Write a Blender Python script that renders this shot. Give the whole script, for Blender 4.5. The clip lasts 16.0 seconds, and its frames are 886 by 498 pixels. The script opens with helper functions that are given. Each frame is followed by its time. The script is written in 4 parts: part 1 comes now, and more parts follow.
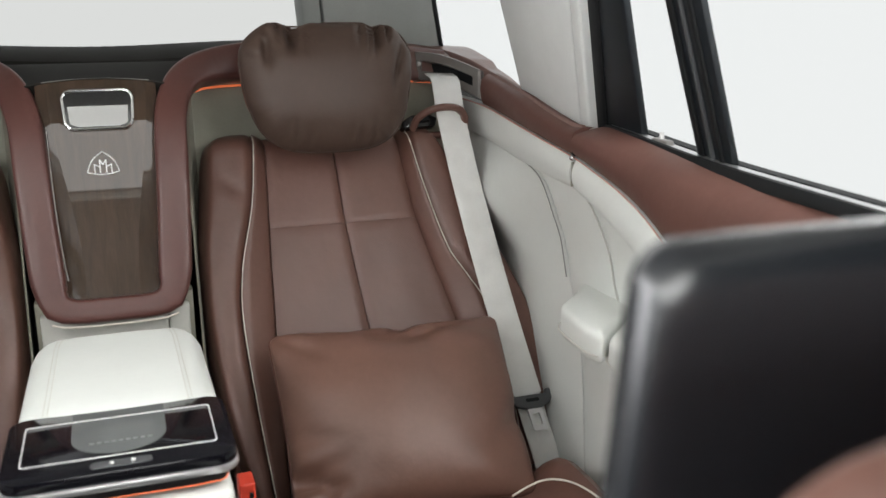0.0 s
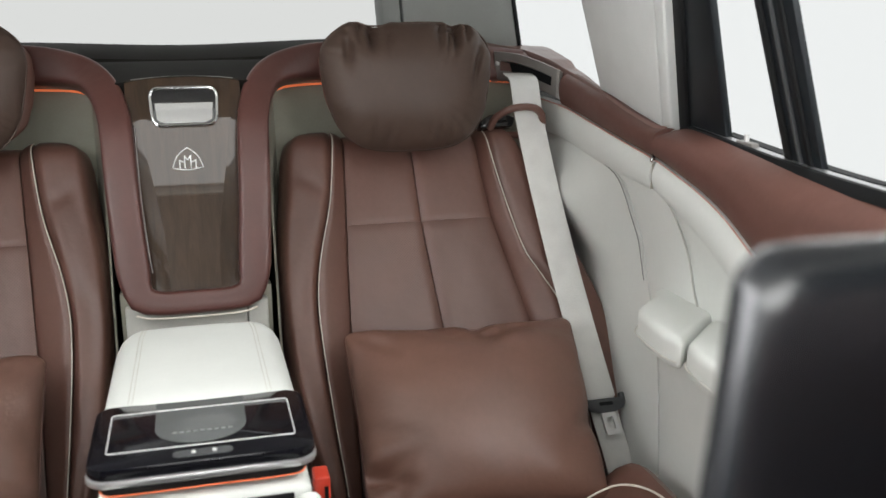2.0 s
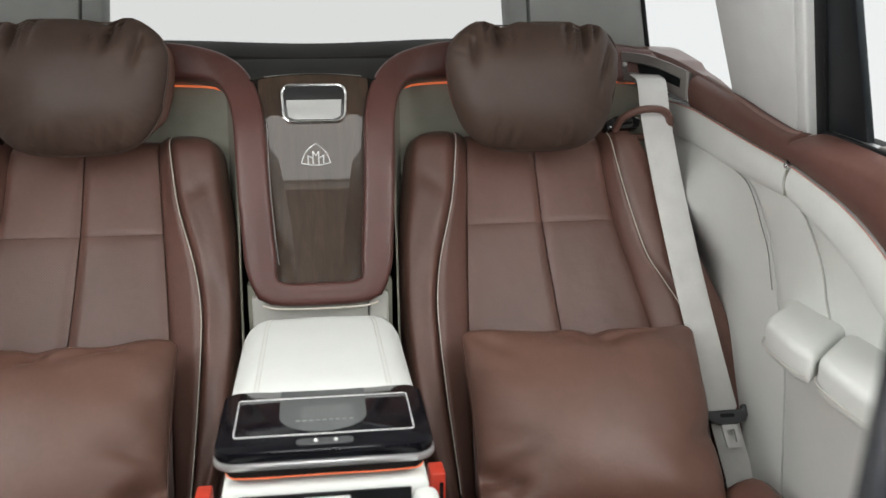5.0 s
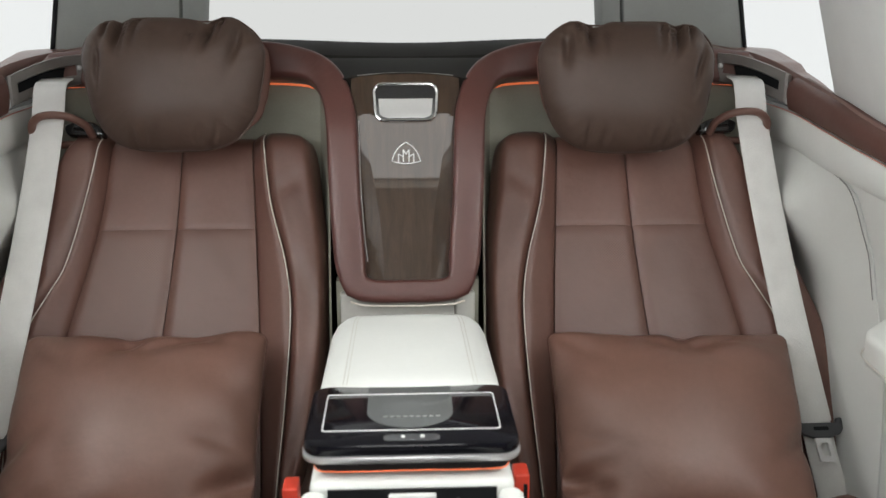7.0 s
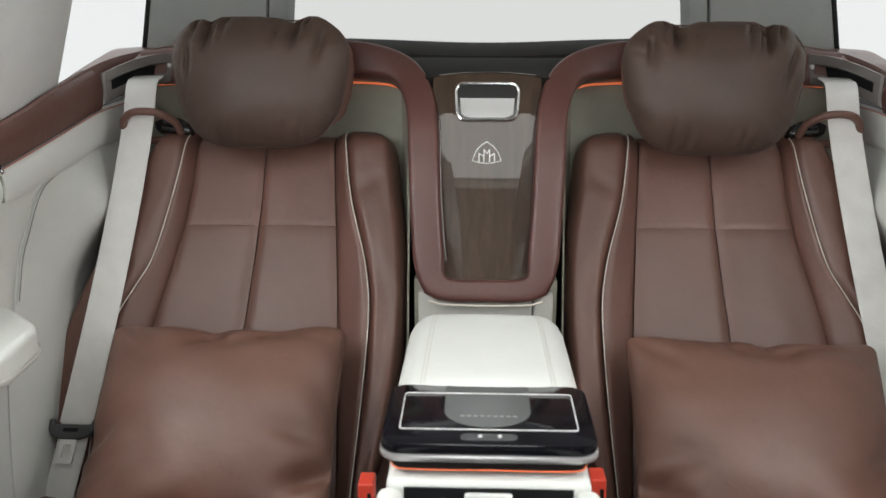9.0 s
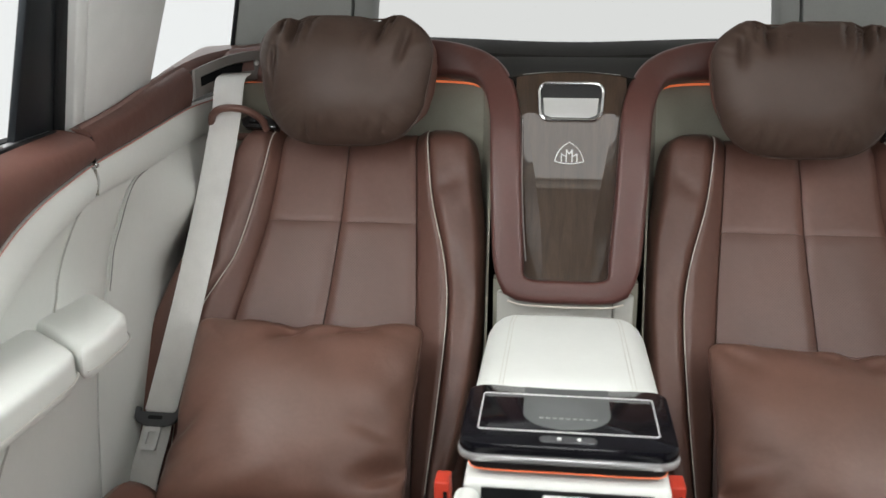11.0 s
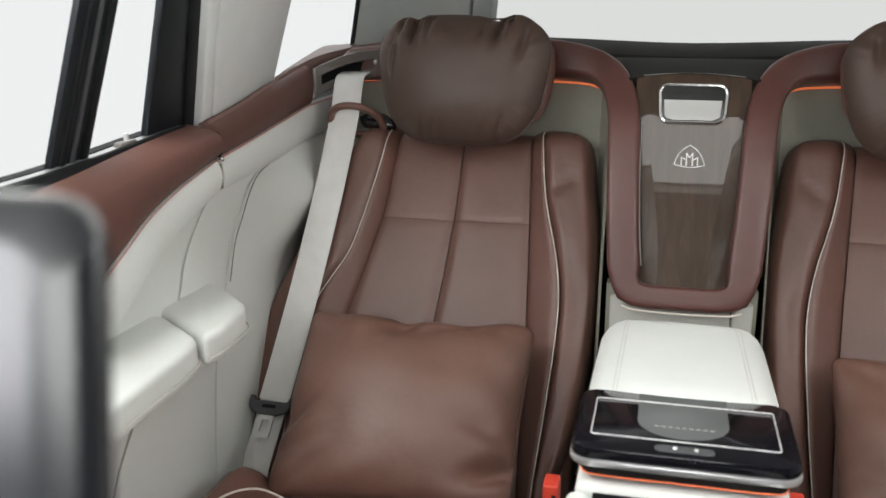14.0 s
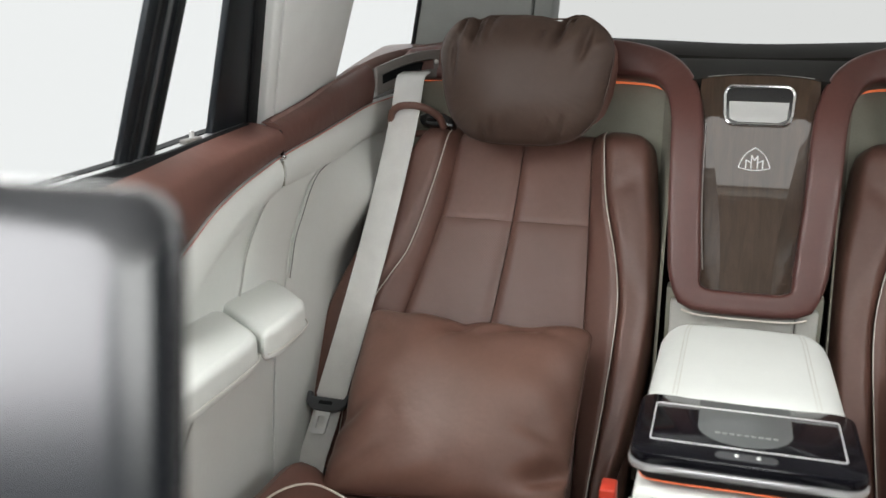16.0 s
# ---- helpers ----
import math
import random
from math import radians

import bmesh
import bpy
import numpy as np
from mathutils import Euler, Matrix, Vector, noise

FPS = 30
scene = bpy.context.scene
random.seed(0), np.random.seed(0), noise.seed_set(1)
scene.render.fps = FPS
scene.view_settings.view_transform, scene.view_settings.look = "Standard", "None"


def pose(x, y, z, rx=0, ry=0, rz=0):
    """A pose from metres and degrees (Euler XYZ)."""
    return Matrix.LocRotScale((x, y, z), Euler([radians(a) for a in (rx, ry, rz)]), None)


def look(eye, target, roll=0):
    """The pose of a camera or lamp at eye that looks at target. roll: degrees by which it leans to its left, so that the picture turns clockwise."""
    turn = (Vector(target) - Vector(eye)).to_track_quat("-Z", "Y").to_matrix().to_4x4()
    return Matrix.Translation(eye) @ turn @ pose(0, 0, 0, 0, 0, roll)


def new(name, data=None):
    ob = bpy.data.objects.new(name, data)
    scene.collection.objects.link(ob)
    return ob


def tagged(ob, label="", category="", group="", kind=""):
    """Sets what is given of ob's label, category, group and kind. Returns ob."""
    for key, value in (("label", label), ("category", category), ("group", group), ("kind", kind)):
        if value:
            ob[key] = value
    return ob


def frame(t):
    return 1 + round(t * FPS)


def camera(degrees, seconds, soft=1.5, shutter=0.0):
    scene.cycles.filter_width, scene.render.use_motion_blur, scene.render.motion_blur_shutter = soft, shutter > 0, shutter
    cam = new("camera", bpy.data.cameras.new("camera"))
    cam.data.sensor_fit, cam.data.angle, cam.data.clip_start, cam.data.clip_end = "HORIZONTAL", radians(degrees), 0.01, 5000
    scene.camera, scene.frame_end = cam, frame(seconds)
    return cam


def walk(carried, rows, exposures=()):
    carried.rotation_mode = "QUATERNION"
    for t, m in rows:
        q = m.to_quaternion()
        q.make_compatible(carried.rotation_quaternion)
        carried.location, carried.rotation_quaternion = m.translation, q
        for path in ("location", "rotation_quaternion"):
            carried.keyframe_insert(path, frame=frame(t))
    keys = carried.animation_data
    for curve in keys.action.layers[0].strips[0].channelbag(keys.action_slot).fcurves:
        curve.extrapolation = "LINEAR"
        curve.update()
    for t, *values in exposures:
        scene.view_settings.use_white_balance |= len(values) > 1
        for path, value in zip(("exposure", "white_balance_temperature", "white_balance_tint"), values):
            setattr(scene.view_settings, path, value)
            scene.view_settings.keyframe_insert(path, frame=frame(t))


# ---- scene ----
cam = camera(50.8, 16.0)
# seconds, x, y, z, yaw, pitch: a slow pan between the front seats, looking at the rear bench
ROWS = [
    (0.0, 0.0234, -1.4718, 1.0955, -19.32, -15.26),
    (0.5, 0.0218, -1.4714, 1.0960, -18.45, -15.27),
    (1.0, 0.0177, -1.4704, 1.0963, -17.22, -15.29),
    (1.5, 0.0155, -1.4695, 1.0960, -16.16, -15.30),
    (2.0, 0.0139, -1.4682, 1.0956, -14.91, -15.29),
    (2.5, 0.0120, -1.4677, 1.0952, -13.69, -15.28),
    (3.0, 0.0105, -1.4677, 1.0949, -12.49, -15.27),
    (3.5, 0.0090, -1.4673, 1.0948, -11.41, -15.28),
    (4.0, 0.0072, -1.4664, 1.0947, -10.21, -15.27),
    (6.5, -0.0044, -1.4648, 1.0945, -3.84, -15.28),
    (7.0, -0.0068, -1.4639, 1.0936, -2.55, -15.26),
    (7.5, -0.0078, -1.4632, 1.0927, -1.42, -15.24),
    (8.0, -0.0100, -1.4630, 1.0922, -0.21, -15.22),
    (8.5, -0.0119, -1.4628, 1.0920, 0.94, -15.22),
    (9.0, -0.0142, -1.4624, 1.0920, 2.15, -15.23),
    (11.5, -0.0246, -1.4609, 1.0915, 8.03, -15.26),
    (12.0, -0.0269, -1.4615, 1.0910, 9.15, -15.23),
    (12.5, -0.0295, -1.4616, 1.0904, 10.22, -15.23),
    (13.0, -0.0321, -1.4614, 1.0900, 11.30, -15.21),
    (13.5, -0.0341, -1.4612, 1.0897, 12.37, -15.22),
    (14.0, -0.0358, -1.4610, 1.0898, 13.53, -15.23),
    (14.5, -0.0375, -1.4609, 1.0898, 14.64, -15.24),
    (15.0, -0.0394, -1.4608, 1.0897, 15.68, -15.23),
    (15.5, -0.0404, -1.4608, 1.0891, 16.45, -15.22),
    (16.0, -0.0407, -1.4612, 1.0885, 17.04, -15.19),
]
walk(cam, [(t, pose(x, y, z, 90 + pitch, 0, yaw)) for t, x, y, z, yaw, pitch in ROWS])
cam.data.dof.use_dof = True
cam.data.dof.focus_distance = 1.45
cam.data.dof.aperture_fstop = 6.0

# ---- light: a white studio outside, daylight through the glass roof ----
world = bpy.data.worlds.new("studio")
scene.world = world
world.use_nodes = True
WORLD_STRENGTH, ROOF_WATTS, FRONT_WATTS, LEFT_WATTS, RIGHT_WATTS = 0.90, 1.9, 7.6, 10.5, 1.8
REAR_LEFT_WATTS, REAR_RIGHT_WATTS = 2.9, 1.3
world.node_tree.nodes["Background"].inputs[0].default_value = (0.985, 0.99, 0.985, 1)
world.node_tree.nodes["Background"].inputs[1].default_value = WORLD_STRENGTH


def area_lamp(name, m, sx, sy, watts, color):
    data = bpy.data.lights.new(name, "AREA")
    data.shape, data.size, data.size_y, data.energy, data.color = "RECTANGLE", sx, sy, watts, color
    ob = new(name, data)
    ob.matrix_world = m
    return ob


area_lamp("roof_daylight", pose(0, -0.83, 1.37), 0.80, 0.40, ROOF_WATTS, (1.0, 1.0, 0.96))
area_lamp("windscreen_daylight", look((0, -2.34, 1.12), (0, -0.5, 0.8)), 1.2, 0.36, FRONT_WATTS, (0.99, 1.0, 0.98))

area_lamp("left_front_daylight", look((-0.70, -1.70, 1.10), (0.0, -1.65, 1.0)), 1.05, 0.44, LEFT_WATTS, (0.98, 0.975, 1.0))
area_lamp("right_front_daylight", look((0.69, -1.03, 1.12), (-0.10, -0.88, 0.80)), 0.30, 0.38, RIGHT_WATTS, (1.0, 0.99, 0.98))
# sky through the upper half of the rear door windows
area_lamp("left_rear_daylight", look((-0.69, -0.68, 1.22), (0.3, -0.55, 0.75)), 0.72, 0.20, REAR_LEFT_WATTS, (1.0, 1.0, 0.98))
area_lamp("right_rear_daylight", look((0.69, -0.68, 1.22), (-0.3, -0.55, 0.75)), 0.72, 0.20, REAR_RIGHT_WATTS, (1.0, 0.99, 0.98))


# ---- materials ----
def shader(name, color, rough=0.5, metal=0.0, spec=0.5):
    m = bpy.data.materials.new(name)
    m.use_nodes = True
    b = m.node_tree.nodes["Principled BSDF"]
    b.inputs["Base Color"].default_value = (*color, 1)
    b.inputs["Roughness"].default_value = rough
    b.inputs["Metallic"].default_value = metal
    b.inputs["Specular IOR Level"].default_value = spec
    return m, m.node_tree, b


def node(tree, kind, **values):
    n = tree.nodes.new(kind)
    for key, value in values.items():
        n.inputs[key].default_value = value
    return n


def mottled(tree, b, coords, color, amount, scale):
    """Base colour that varies softly at two scales."""
    big = node(tree, "ShaderNodeTexNoise", Scale=scale, Detail=3.0)
    fine = node(tree, "ShaderNodeTexNoise", Scale=scale * 14, Detail=2.0)
    tree.links.new(coords.outputs["Object"], big.inputs["Vector"])
    tree.links.new(coords.outputs["Object"], fine.inputs["Vector"])
    mix = tree.nodes.new("ShaderNodeMath")
    mix.operation = "MULTIPLY_ADD"
    mix.inputs[1].default_value = 0.4
    tree.links.new(fine.outputs["Fac"], mix.inputs[0])
    tree.links.new(big.outputs["Fac"], mix.inputs[2])
    ramp = tree.nodes.new("ShaderNodeValToRGB")
    ramp.color_ramp.elements[0].position, ramp.color_ramp.elements[1].position = 0.45, 0.95
    ramp.color_ramp.elements[0].color = (*[c * (1 - amount) for c in color], 1)
    ramp.color_ramp.elements[1].color = (*[min(1, c * (1 + amount)) for c in color], 1)
    tree.links.new(mix.outputs[0], ramp.inputs[0])
    tree.links.new(ramp.outputs[0], b.inputs["Base Color"])
    return ramp


def leather(name, color, rough=0.42, grain=0.12, holes=False, spec=0.6, coat=0.0, vary=0.10, fold=0.16):
    m, tree, b = shader(name, color, rough, 0, spec)
    coords = tree.nodes.new("ShaderNodeTexCoord")
    ramp = mottled(tree, b, coords, color, vary, 9)
    cells = node(tree, "ShaderNodeTexVoronoi", Scale=620.0)
    cells.feature = "DISTANCE_TO_EDGE"
    tree.links.new(coords.outputs["Object"], cells.inputs["Vector"])
    folds = node(tree, "ShaderNodeTexNoise", Scale=16.0, Detail=4.0)
    tree.links.new(coords.outputs["Object"], folds.inputs["Vector"])
    bump1 = node(tree, "ShaderNodeBump", Strength=grain, Distance=0.0006)
    bump2 = node(tree, "ShaderNodeBump", Strength=fold, Distance=0.012)
    tree.links.new(cells.outputs["Distance"], bump1.inputs["Height"])
    tree.links.new(folds.outputs["Fac"], bump2.inputs["Height"])
    tree.links.new(bump2.outputs[0], bump1.inputs["Normal"])
    last = bump1
    if holes:
        dots = node(tree, "ShaderNodeTexVoronoi", Scale=290.0, Randomness=0.0)
        dots.voronoi_dimensions = "2D"
        turn = tree.nodes.new("ShaderNodeMapping")
        turn.inputs["Rotation"].default_value = (radians(-62), 0, 0)
        twist = tree.nodes.new("ShaderNodeMapping")
        twist.inputs["Rotation"].default_value = (0, 0, radians(45))
        tree.links.new(coords.outputs["Object"], turn.inputs["Vector"])
        tree.links.new(turn.outputs[0], twist.inputs["Vector"])
        tree.links.new(twist.outputs[0], dots.inputs["Vector"])
        hole = tree.nodes.new("ShaderNodeMath")
        hole.operation = "LESS_THAN"
        hole.inputs[1].default_value = 0.26
        tree.links.new(dots.outputs["Distance"], hole.inputs[0])
        mix = tree.nodes.new("ShaderNodeMix")
        mix.data_type = "RGBA"
        mix.inputs["B"].default_value = (0.115, 0.057, 0.045, 1)
        tree.links.new(hole.outputs[0], mix.inputs["Factor"])
        tree.links.new(ramp.outputs[0], mix.inputs["A"])
        tree.links.new(mix.outputs["Result"], b.inputs["Base Color"])
    tree.links.new(last.outputs[0], b.inputs["Normal"])
    b.inputs["Coat Weight"].default_value = coat
    return m


def plain(name, color, rough=0.5, metal=0.0, spec=0.5, amount=0.06, scale=20, bump=0.0, bscale=300, coat=0.0):
    m, tree, b = shader(name, color, rough, metal, spec)
    coords = tree.nodes.new("ShaderNodeTexCoord")
    mottled(tree, b, coords, color, amount, scale)
    b.inputs["Coat Weight"].default_value = coat
    b.inputs["Coat Roughness"].default_value = 0.03
    if bump:
        n = node(tree, "ShaderNodeTexNoise", Scale=float(bscale), Detail=2.0)
        tree.links.new(coords.outputs["Object"], n.inputs["Vector"])
        bp = node(tree, "ShaderNodeBump", Strength=bump, Distance=0.001)
        tree.links.new(n.outputs["Fac"], bp.inputs["Height"])
        tree.links.new(bp.outputs[0], b.inputs["Normal"])
    return m


def wood(name):
    m, tree, b = shader(name, (0.07, 0.042, 0.024), 0.5, 0, 0.1)
    coords = tree.nodes.new("ShaderNodeTexCoord")
    mp = tree.nodes.new("ShaderNodeMapping")
    mp.inputs["Scale"].default_value = (42, 12, 4.5)
    tree.links.new(coords.outputs["Object"], mp.inputs["Vector"])
    n = node(tree, "ShaderNodeTexNoise", Scale=2.2, Detail=7.0, Roughness=0.65, Distortion=0.6)
    tree.links.new(mp.outputs[0], n.inputs["Vector"])
    ramp = tree.nodes.new("ShaderNodeValToRGB")
    ramp.color_ramp.elements[0].position, ramp.color_ramp.elements[1].position = 0.3, 0.72
    ramp.color_ramp.elements[0].color = (0.030, 0.016, 0.008, 1)
    ramp.color_ramp.elements[1].color = (0.062, 0.034, 0.018, 1)
    tree.links.new(n.outputs["Fac"], ramp.inputs[0])
    tree.links.new(ramp.outputs[0], b.inputs["Base Color"])
    b.inputs["Coat Weight"].default_value = 1.0
    b.inputs["Coat IOR"].default_value = 1.65
    b.inputs["Coat Roughness"].default_value = 0.02
    return m


def glowing(name, color, strength):
    m, tree, b = shader(name, color, 0.5)
    b.inputs["Emission Color"].default_value = (*color, 1)
    b.inputs["Emission Strength"].default_value = strength
    return m


def webbing(name, color):
    m, tree, b = shader(name, color, 0.75, 0, 0.3)
    coords = tree.nodes.new("ShaderNodeTexCoord")
    mottled(tree, b, coords, color, 0.05, 30)
    w = node(tree, "ShaderNodeTexWave", Scale=420.0, Distortion=1.0)
    tree.links.new(coords.outputs["Object"], w.inputs["Vector"])
    bp = node(tree, "ShaderNodeBump", Strength=0.35, Distance=0.0006)
    tree.links.new(w.outputs["Fac"], bp.inputs["Height"])
    tree.links.new(bp.outputs[0], b.inputs["Normal"])
    return m


def clear_glass(name, tint=(0.96, 0.98, 0.98)):
    m, tree, b = shader(name, tint, 0.0)
    b.inputs["Transmission Weight"].default_value = 1.0
    b.inputs["IOR"].default_value = 1.02
    return m


BROWN = leather("brown_leather", (0.156, 0.077, 0.059), 0.40, 0.14)
BROWN_SIDE = leather("brown_trim_leather", (0.130, 0.058, 0.045), 0.50, 0.14)
# trim leather for the ledge, base colour lightened for window light glancing off it
LEDGE_LIT = leather("window_lit_brown_leather", (0.20, 0.105, 0.088), 0.30, 0.10, spec=0.9)
PERF = leather("perforated_brown_leather", (0.157, 0.082, 0.064), 0.42, 0.08, holes=True)
SOFT = leather("soft_brown_leather", (0.164, 0.083, 0.061), 0.42, 0.06)
HEAD = leather("head_pillow_leather", (0.070, 0.043, 0.032), 0.52, 0.05, spec=0.45)
CREAM = leather("cream_leather", (0.735, 0.755, 0.725), 0.72, 0.08, spec=0.3, vary=0.025, fold=0.05)
GREY_CLOTH = plain("grey_beige_cloth", (0.30, 0.298, 0.245), 0.8, amount=0.08, bump=0.3, bscale=700)
DARK = plain("dark_trim", (0.016, 0.015, 0.013), 0.8, amount=0.2, bump=0.2, spec=0.22)
CARPET = plain("dark_carpet", (0.05, 0.046, 0.042), 0.95, amount=0.3, bump=0.9, bscale=900)
BLACK = plain("black_window_frame", (0.011, 0.014, 0.017), 0.42, amount=0.15, spec=0.35)
RUBBER = plain("black_rubber", (0.008, 0.009, 0.010), 0.6, amount=0.2, spec=0.3)
LINER = plain("pale_grey_headliner", (0.72, 0.72, 0.69), 0.85, amount=0.04, bump=0.25, bscale=900)
PILLAR = plain("pale_pillar_trim", (0.72, 0.735, 0.72), 0.7, amount=0.03, bump=0.15, bscale=900)
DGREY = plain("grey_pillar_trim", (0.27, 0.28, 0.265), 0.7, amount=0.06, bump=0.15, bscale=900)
PLASTIC = plain("grey_plastic", (0.075, 0.078, 0.082), 0.42, amount=0.08)
CASING = plain("satin_grey_casing", (0.014, 0.017, 0.021), 0.24, amount=0.06, spec=1.0)
SURROUND = leather("dark_brown_trim_leather", (0.105, 0.041, 0.034), 0.36, 0.12)
SILVER = plain("satin_silver", (0.30, 0.285, 0.27), 0.36, metal=0.45, amount=0.05)
FLAP = plain("grey_flap", (0.40, 0.40, 0.39), 0.25, metal=0.2, amount=0.04)
BRIGHT_TRIM = plain("polished_silver", (0.70, 0.70, 0.71), 0.32, metal=0.85, amount=0.03)
SEAL = plain("pale_grey_seal", (0.50, 0.505, 0.47), 0.7, amount=0.05)
CHROME = plain("chrome", (0.80, 0.80, 0.80), 0.12, metal=1.0, amount=0.03)
WHITE_METAL = plain("pale_metal", (0.80, 0.80, 0.79), 0.35, metal=0.3, amount=0.03)
SCREEN = plain("black_glass_screen", (0.007, 0.007, 0.010), 0.10, amount=0.1, spec=0.30)
WRITING = plain("pale_screen_writing", (0.24, 0.25, 0.25), 0.3, amount=0.05)
SCREEN_ART = plain("grey_screen_graphic", (0.13, 0.14, 0.14), 0.12, amount=0.05, coat=0.4)
GLOSS_BLACK = plain("gloss_black", (0.012, 0.012, 0.013), 0.10, amount=0.1, coat=0.4)
RED = plain("red_plastic", (0.72, 0.065, 0.035), 0.4, amount=0.06)
WEB = webbing("cream_webbing", (0.80, 0.80, 0.775))
WALNUT = wood("lacquered_walnut")
PIPING = plain("cream_piping", (0.72, 0.68, 0.60), 0.6, amount=0.05)
BROWN_PIPING = plain("brown_piping", (0.11, 0.045, 0.034), 0.5, amount=0.05)
GLOW = glowing("orange_light_line", (1.0, 0.22, 0.08), 0.40)
RED_LINE = glowing("red_light_line", (0.58, 0.28, 0.23), 0.02)
GLASS = clear_glass("window_glass")
REAR_GLASS = clear_glass("tinted_window_glass", (0.80, 0.81, 0.80))
STITCH = plain("pale_stitching", (0.64, 0.635, 0.59), 0.7, amount=0.05)


# ---- building helpers ----
def thing(name, at, label, category, group="", kind=""):
    ob = new(name)
    ob.empty_display_size = 0.02
    ob.location = at
    return tagged(ob, label, category, group, kind)


def finish(bm, material, name, at, sharp=42):
    bmesh.ops.recalc_face_normals(bm, faces=bm.faces)
    for f in bm.faces:
        f.smooth = True
    for e in bm.edges:
        if len(e.link_faces) == 2 and e.calc_face_angle(0) > radians(sharp):
            e.smooth = False
    bmesh.ops.translate(bm, verts=bm.verts, vec=[-c for c in at])
    me = bpy.data.meshes.new(name)
    bm.to_mesh(me)
    bm.free()
    me.materials.append(material)
    return me


def root_of(ob):
    while ob.parent:
        ob = ob.parent
    return ob


def part(name, bm, material, parent, label="", sharp=42):
    """bm holds world coordinates; all parts of a thing share its origin."""
    ob = new(name, finish(bm, material, name, root_of(parent).location, sharp))
    ob.parent = parent
    return tagged(ob, label)


def solo(name, bm, material, label, category, kind="", group="", sharp=42, base=None):
    vs = [v.co for v in bm.verts]
    lo = [min(v[i] for v in vs) for i in range(3)]
    hi = [max(v[i] for v in vs) for i in range(3)]
    at = base or ((lo[0] + hi[0]) / 2, (lo[1] + hi[1]) / 2, lo[2])
    ob = new(name, finish(bm, material, name, at, sharp))
    ob.location = at
    return tagged(ob, label, category, group, kind)


def smooth_at(table, t):
    """Cubic through rows (t, value), flat slopes beyond the ends."""
    if t <= table[0][0]:
        return table[0][1]
    if t >= table[-1][0]:
        return table[-1][1]
    for i in range(len(table) - 1):
        if table[i][0] <= t <= table[i + 1][0]:
            break
    def slope(k):
        a, b = table[max(k - 1, 0)], table[min(k + 1, len(table) - 1)]
        return (b[1] - a[1]) / (b[0] - a[0])
    (t0, v0), (t1, v1) = table[i], table[i + 1]
    h = t1 - t0
    u = (t - t0) / h
    return ((2 * u**3 - 3 * u**2 + 1) * v0 + (u**3 - 2 * u**2 + u) * h * slope(i)
            + (-2 * u**3 + 3 * u**2) * v1 + (u**3 - u**2) * h * slope(i + 1))


def spline(points, n):
    """n + 1 points on a smooth line through the given ones."""
    pts = [Vector(p) for p in points]
    ts = [0.0]
    for a, b in zip(pts, pts[1:]):
        ts.append(ts[-1] + max((b - a).length, 1e-6))
    axes = [[(t, p[i]) for t, p in zip(ts, pts)] for i in range(3)]
    return [Vector([smooth_at(ax, ts[-1] * k / n) for ax in axes]) for k in range(n + 1)]


def grid(rows, back=None):
    """A sheet through rows of points; back: a vector by which its rear lies off, which makes it solid."""
    bm = bmesh.new()
    nr, nc = len(rows), len(rows[0])
    f = [[bm.verts.new(p) for p in r] for r in rows]
    for i in range(nr - 1):
        for j in range(nc - 1):
            bm.faces.new((f[i][j], f[i][j + 1], f[i + 1][j + 1], f[i + 1][j]))
    if back:
        off = Vector(back)
        g = [[bm.verts.new(Vector(p) + off) for p in r] for r in rows]
        for i in range(nr - 1):
            for j in range(nc - 1):
                bm.faces.new((g[i][j], g[i + 1][j], g[i + 1][j + 1], g[i][j + 1]))
        rim = [(i, 0) for i in range(nr)] + [(nr - 1, j) for j in range(1, nc)]
        rim += [(i, nc - 1) for i in range(nr - 2, -1, -1)] + [(0, j) for j in range(nc - 2, 0, -1)]
        for (a, b), (c, d) in zip(rim, rim[1:] + rim[:1]):
            bm.faces.new((f[a][b], f[c][d], g[c][d], g[a][b]))
    return bm


def tube(points, r, n=24, sides=8, closed=False, flat=1.0):
    bm = bmesh.new()
    line = spline(points, n) if n else [Vector(p) for p in points]
    rings = []
    last = len(line) - 1
    for k, p in enumerate(line):
        t = (line[min(k + 1, last)] - line[max(k - 1, 0)]).normalized()
        side = t.cross(Vector((0.13, -0.9, 0.4))).normalized()
        up = side.cross(t).normalized()
        rings.append([bm.verts.new(p + side * r * math.cos(a) + up * r * flat * math.sin(a))
                      for a in [2 * math.pi * i / sides for i in range(sides)]])
    for a, b in zip(rings, rings[1:]):
        for i in range(sides):
            bm.faces.new((a[i], a[(i + 1) % sides], b[(i + 1) % sides], b[i]))
    bm.faces.new(rings[0])
    bm.faces.new(rings[-1])
    return bm


def prism(outline, a, b, bevel=0.0, segments=3):
    """A closed outline of points, pushed along the vector a to b (two offset vectors), with rounded edges."""
    bm = bmesh.new()
    lo = [bm.verts.new(Vector(p) + Vector(a)) for p in outline]
    hi = [bm.verts.new(Vector(p) + Vector(b)) for p in outline]
    bm.faces.new(lo[::-1])
    bm.faces.new(hi)
    n = len(outline)
    for i in range(n):
        bm.faces.new((lo[i], lo[(i + 1) % n], hi[(i + 1) % n], hi[i]))
    if bevel:
        bmesh.ops.recalc_face_normals(bm, faces=bm.faces)
        es = [e for e in bm.edges if e.calc_face_angle(0) > radians(25)]
        bmesh.ops.bevel(bm, geom=es, offset=bevel, segments=segments, profile=0.5, affect="EDGES", clamp_overlap=True)
    return bm


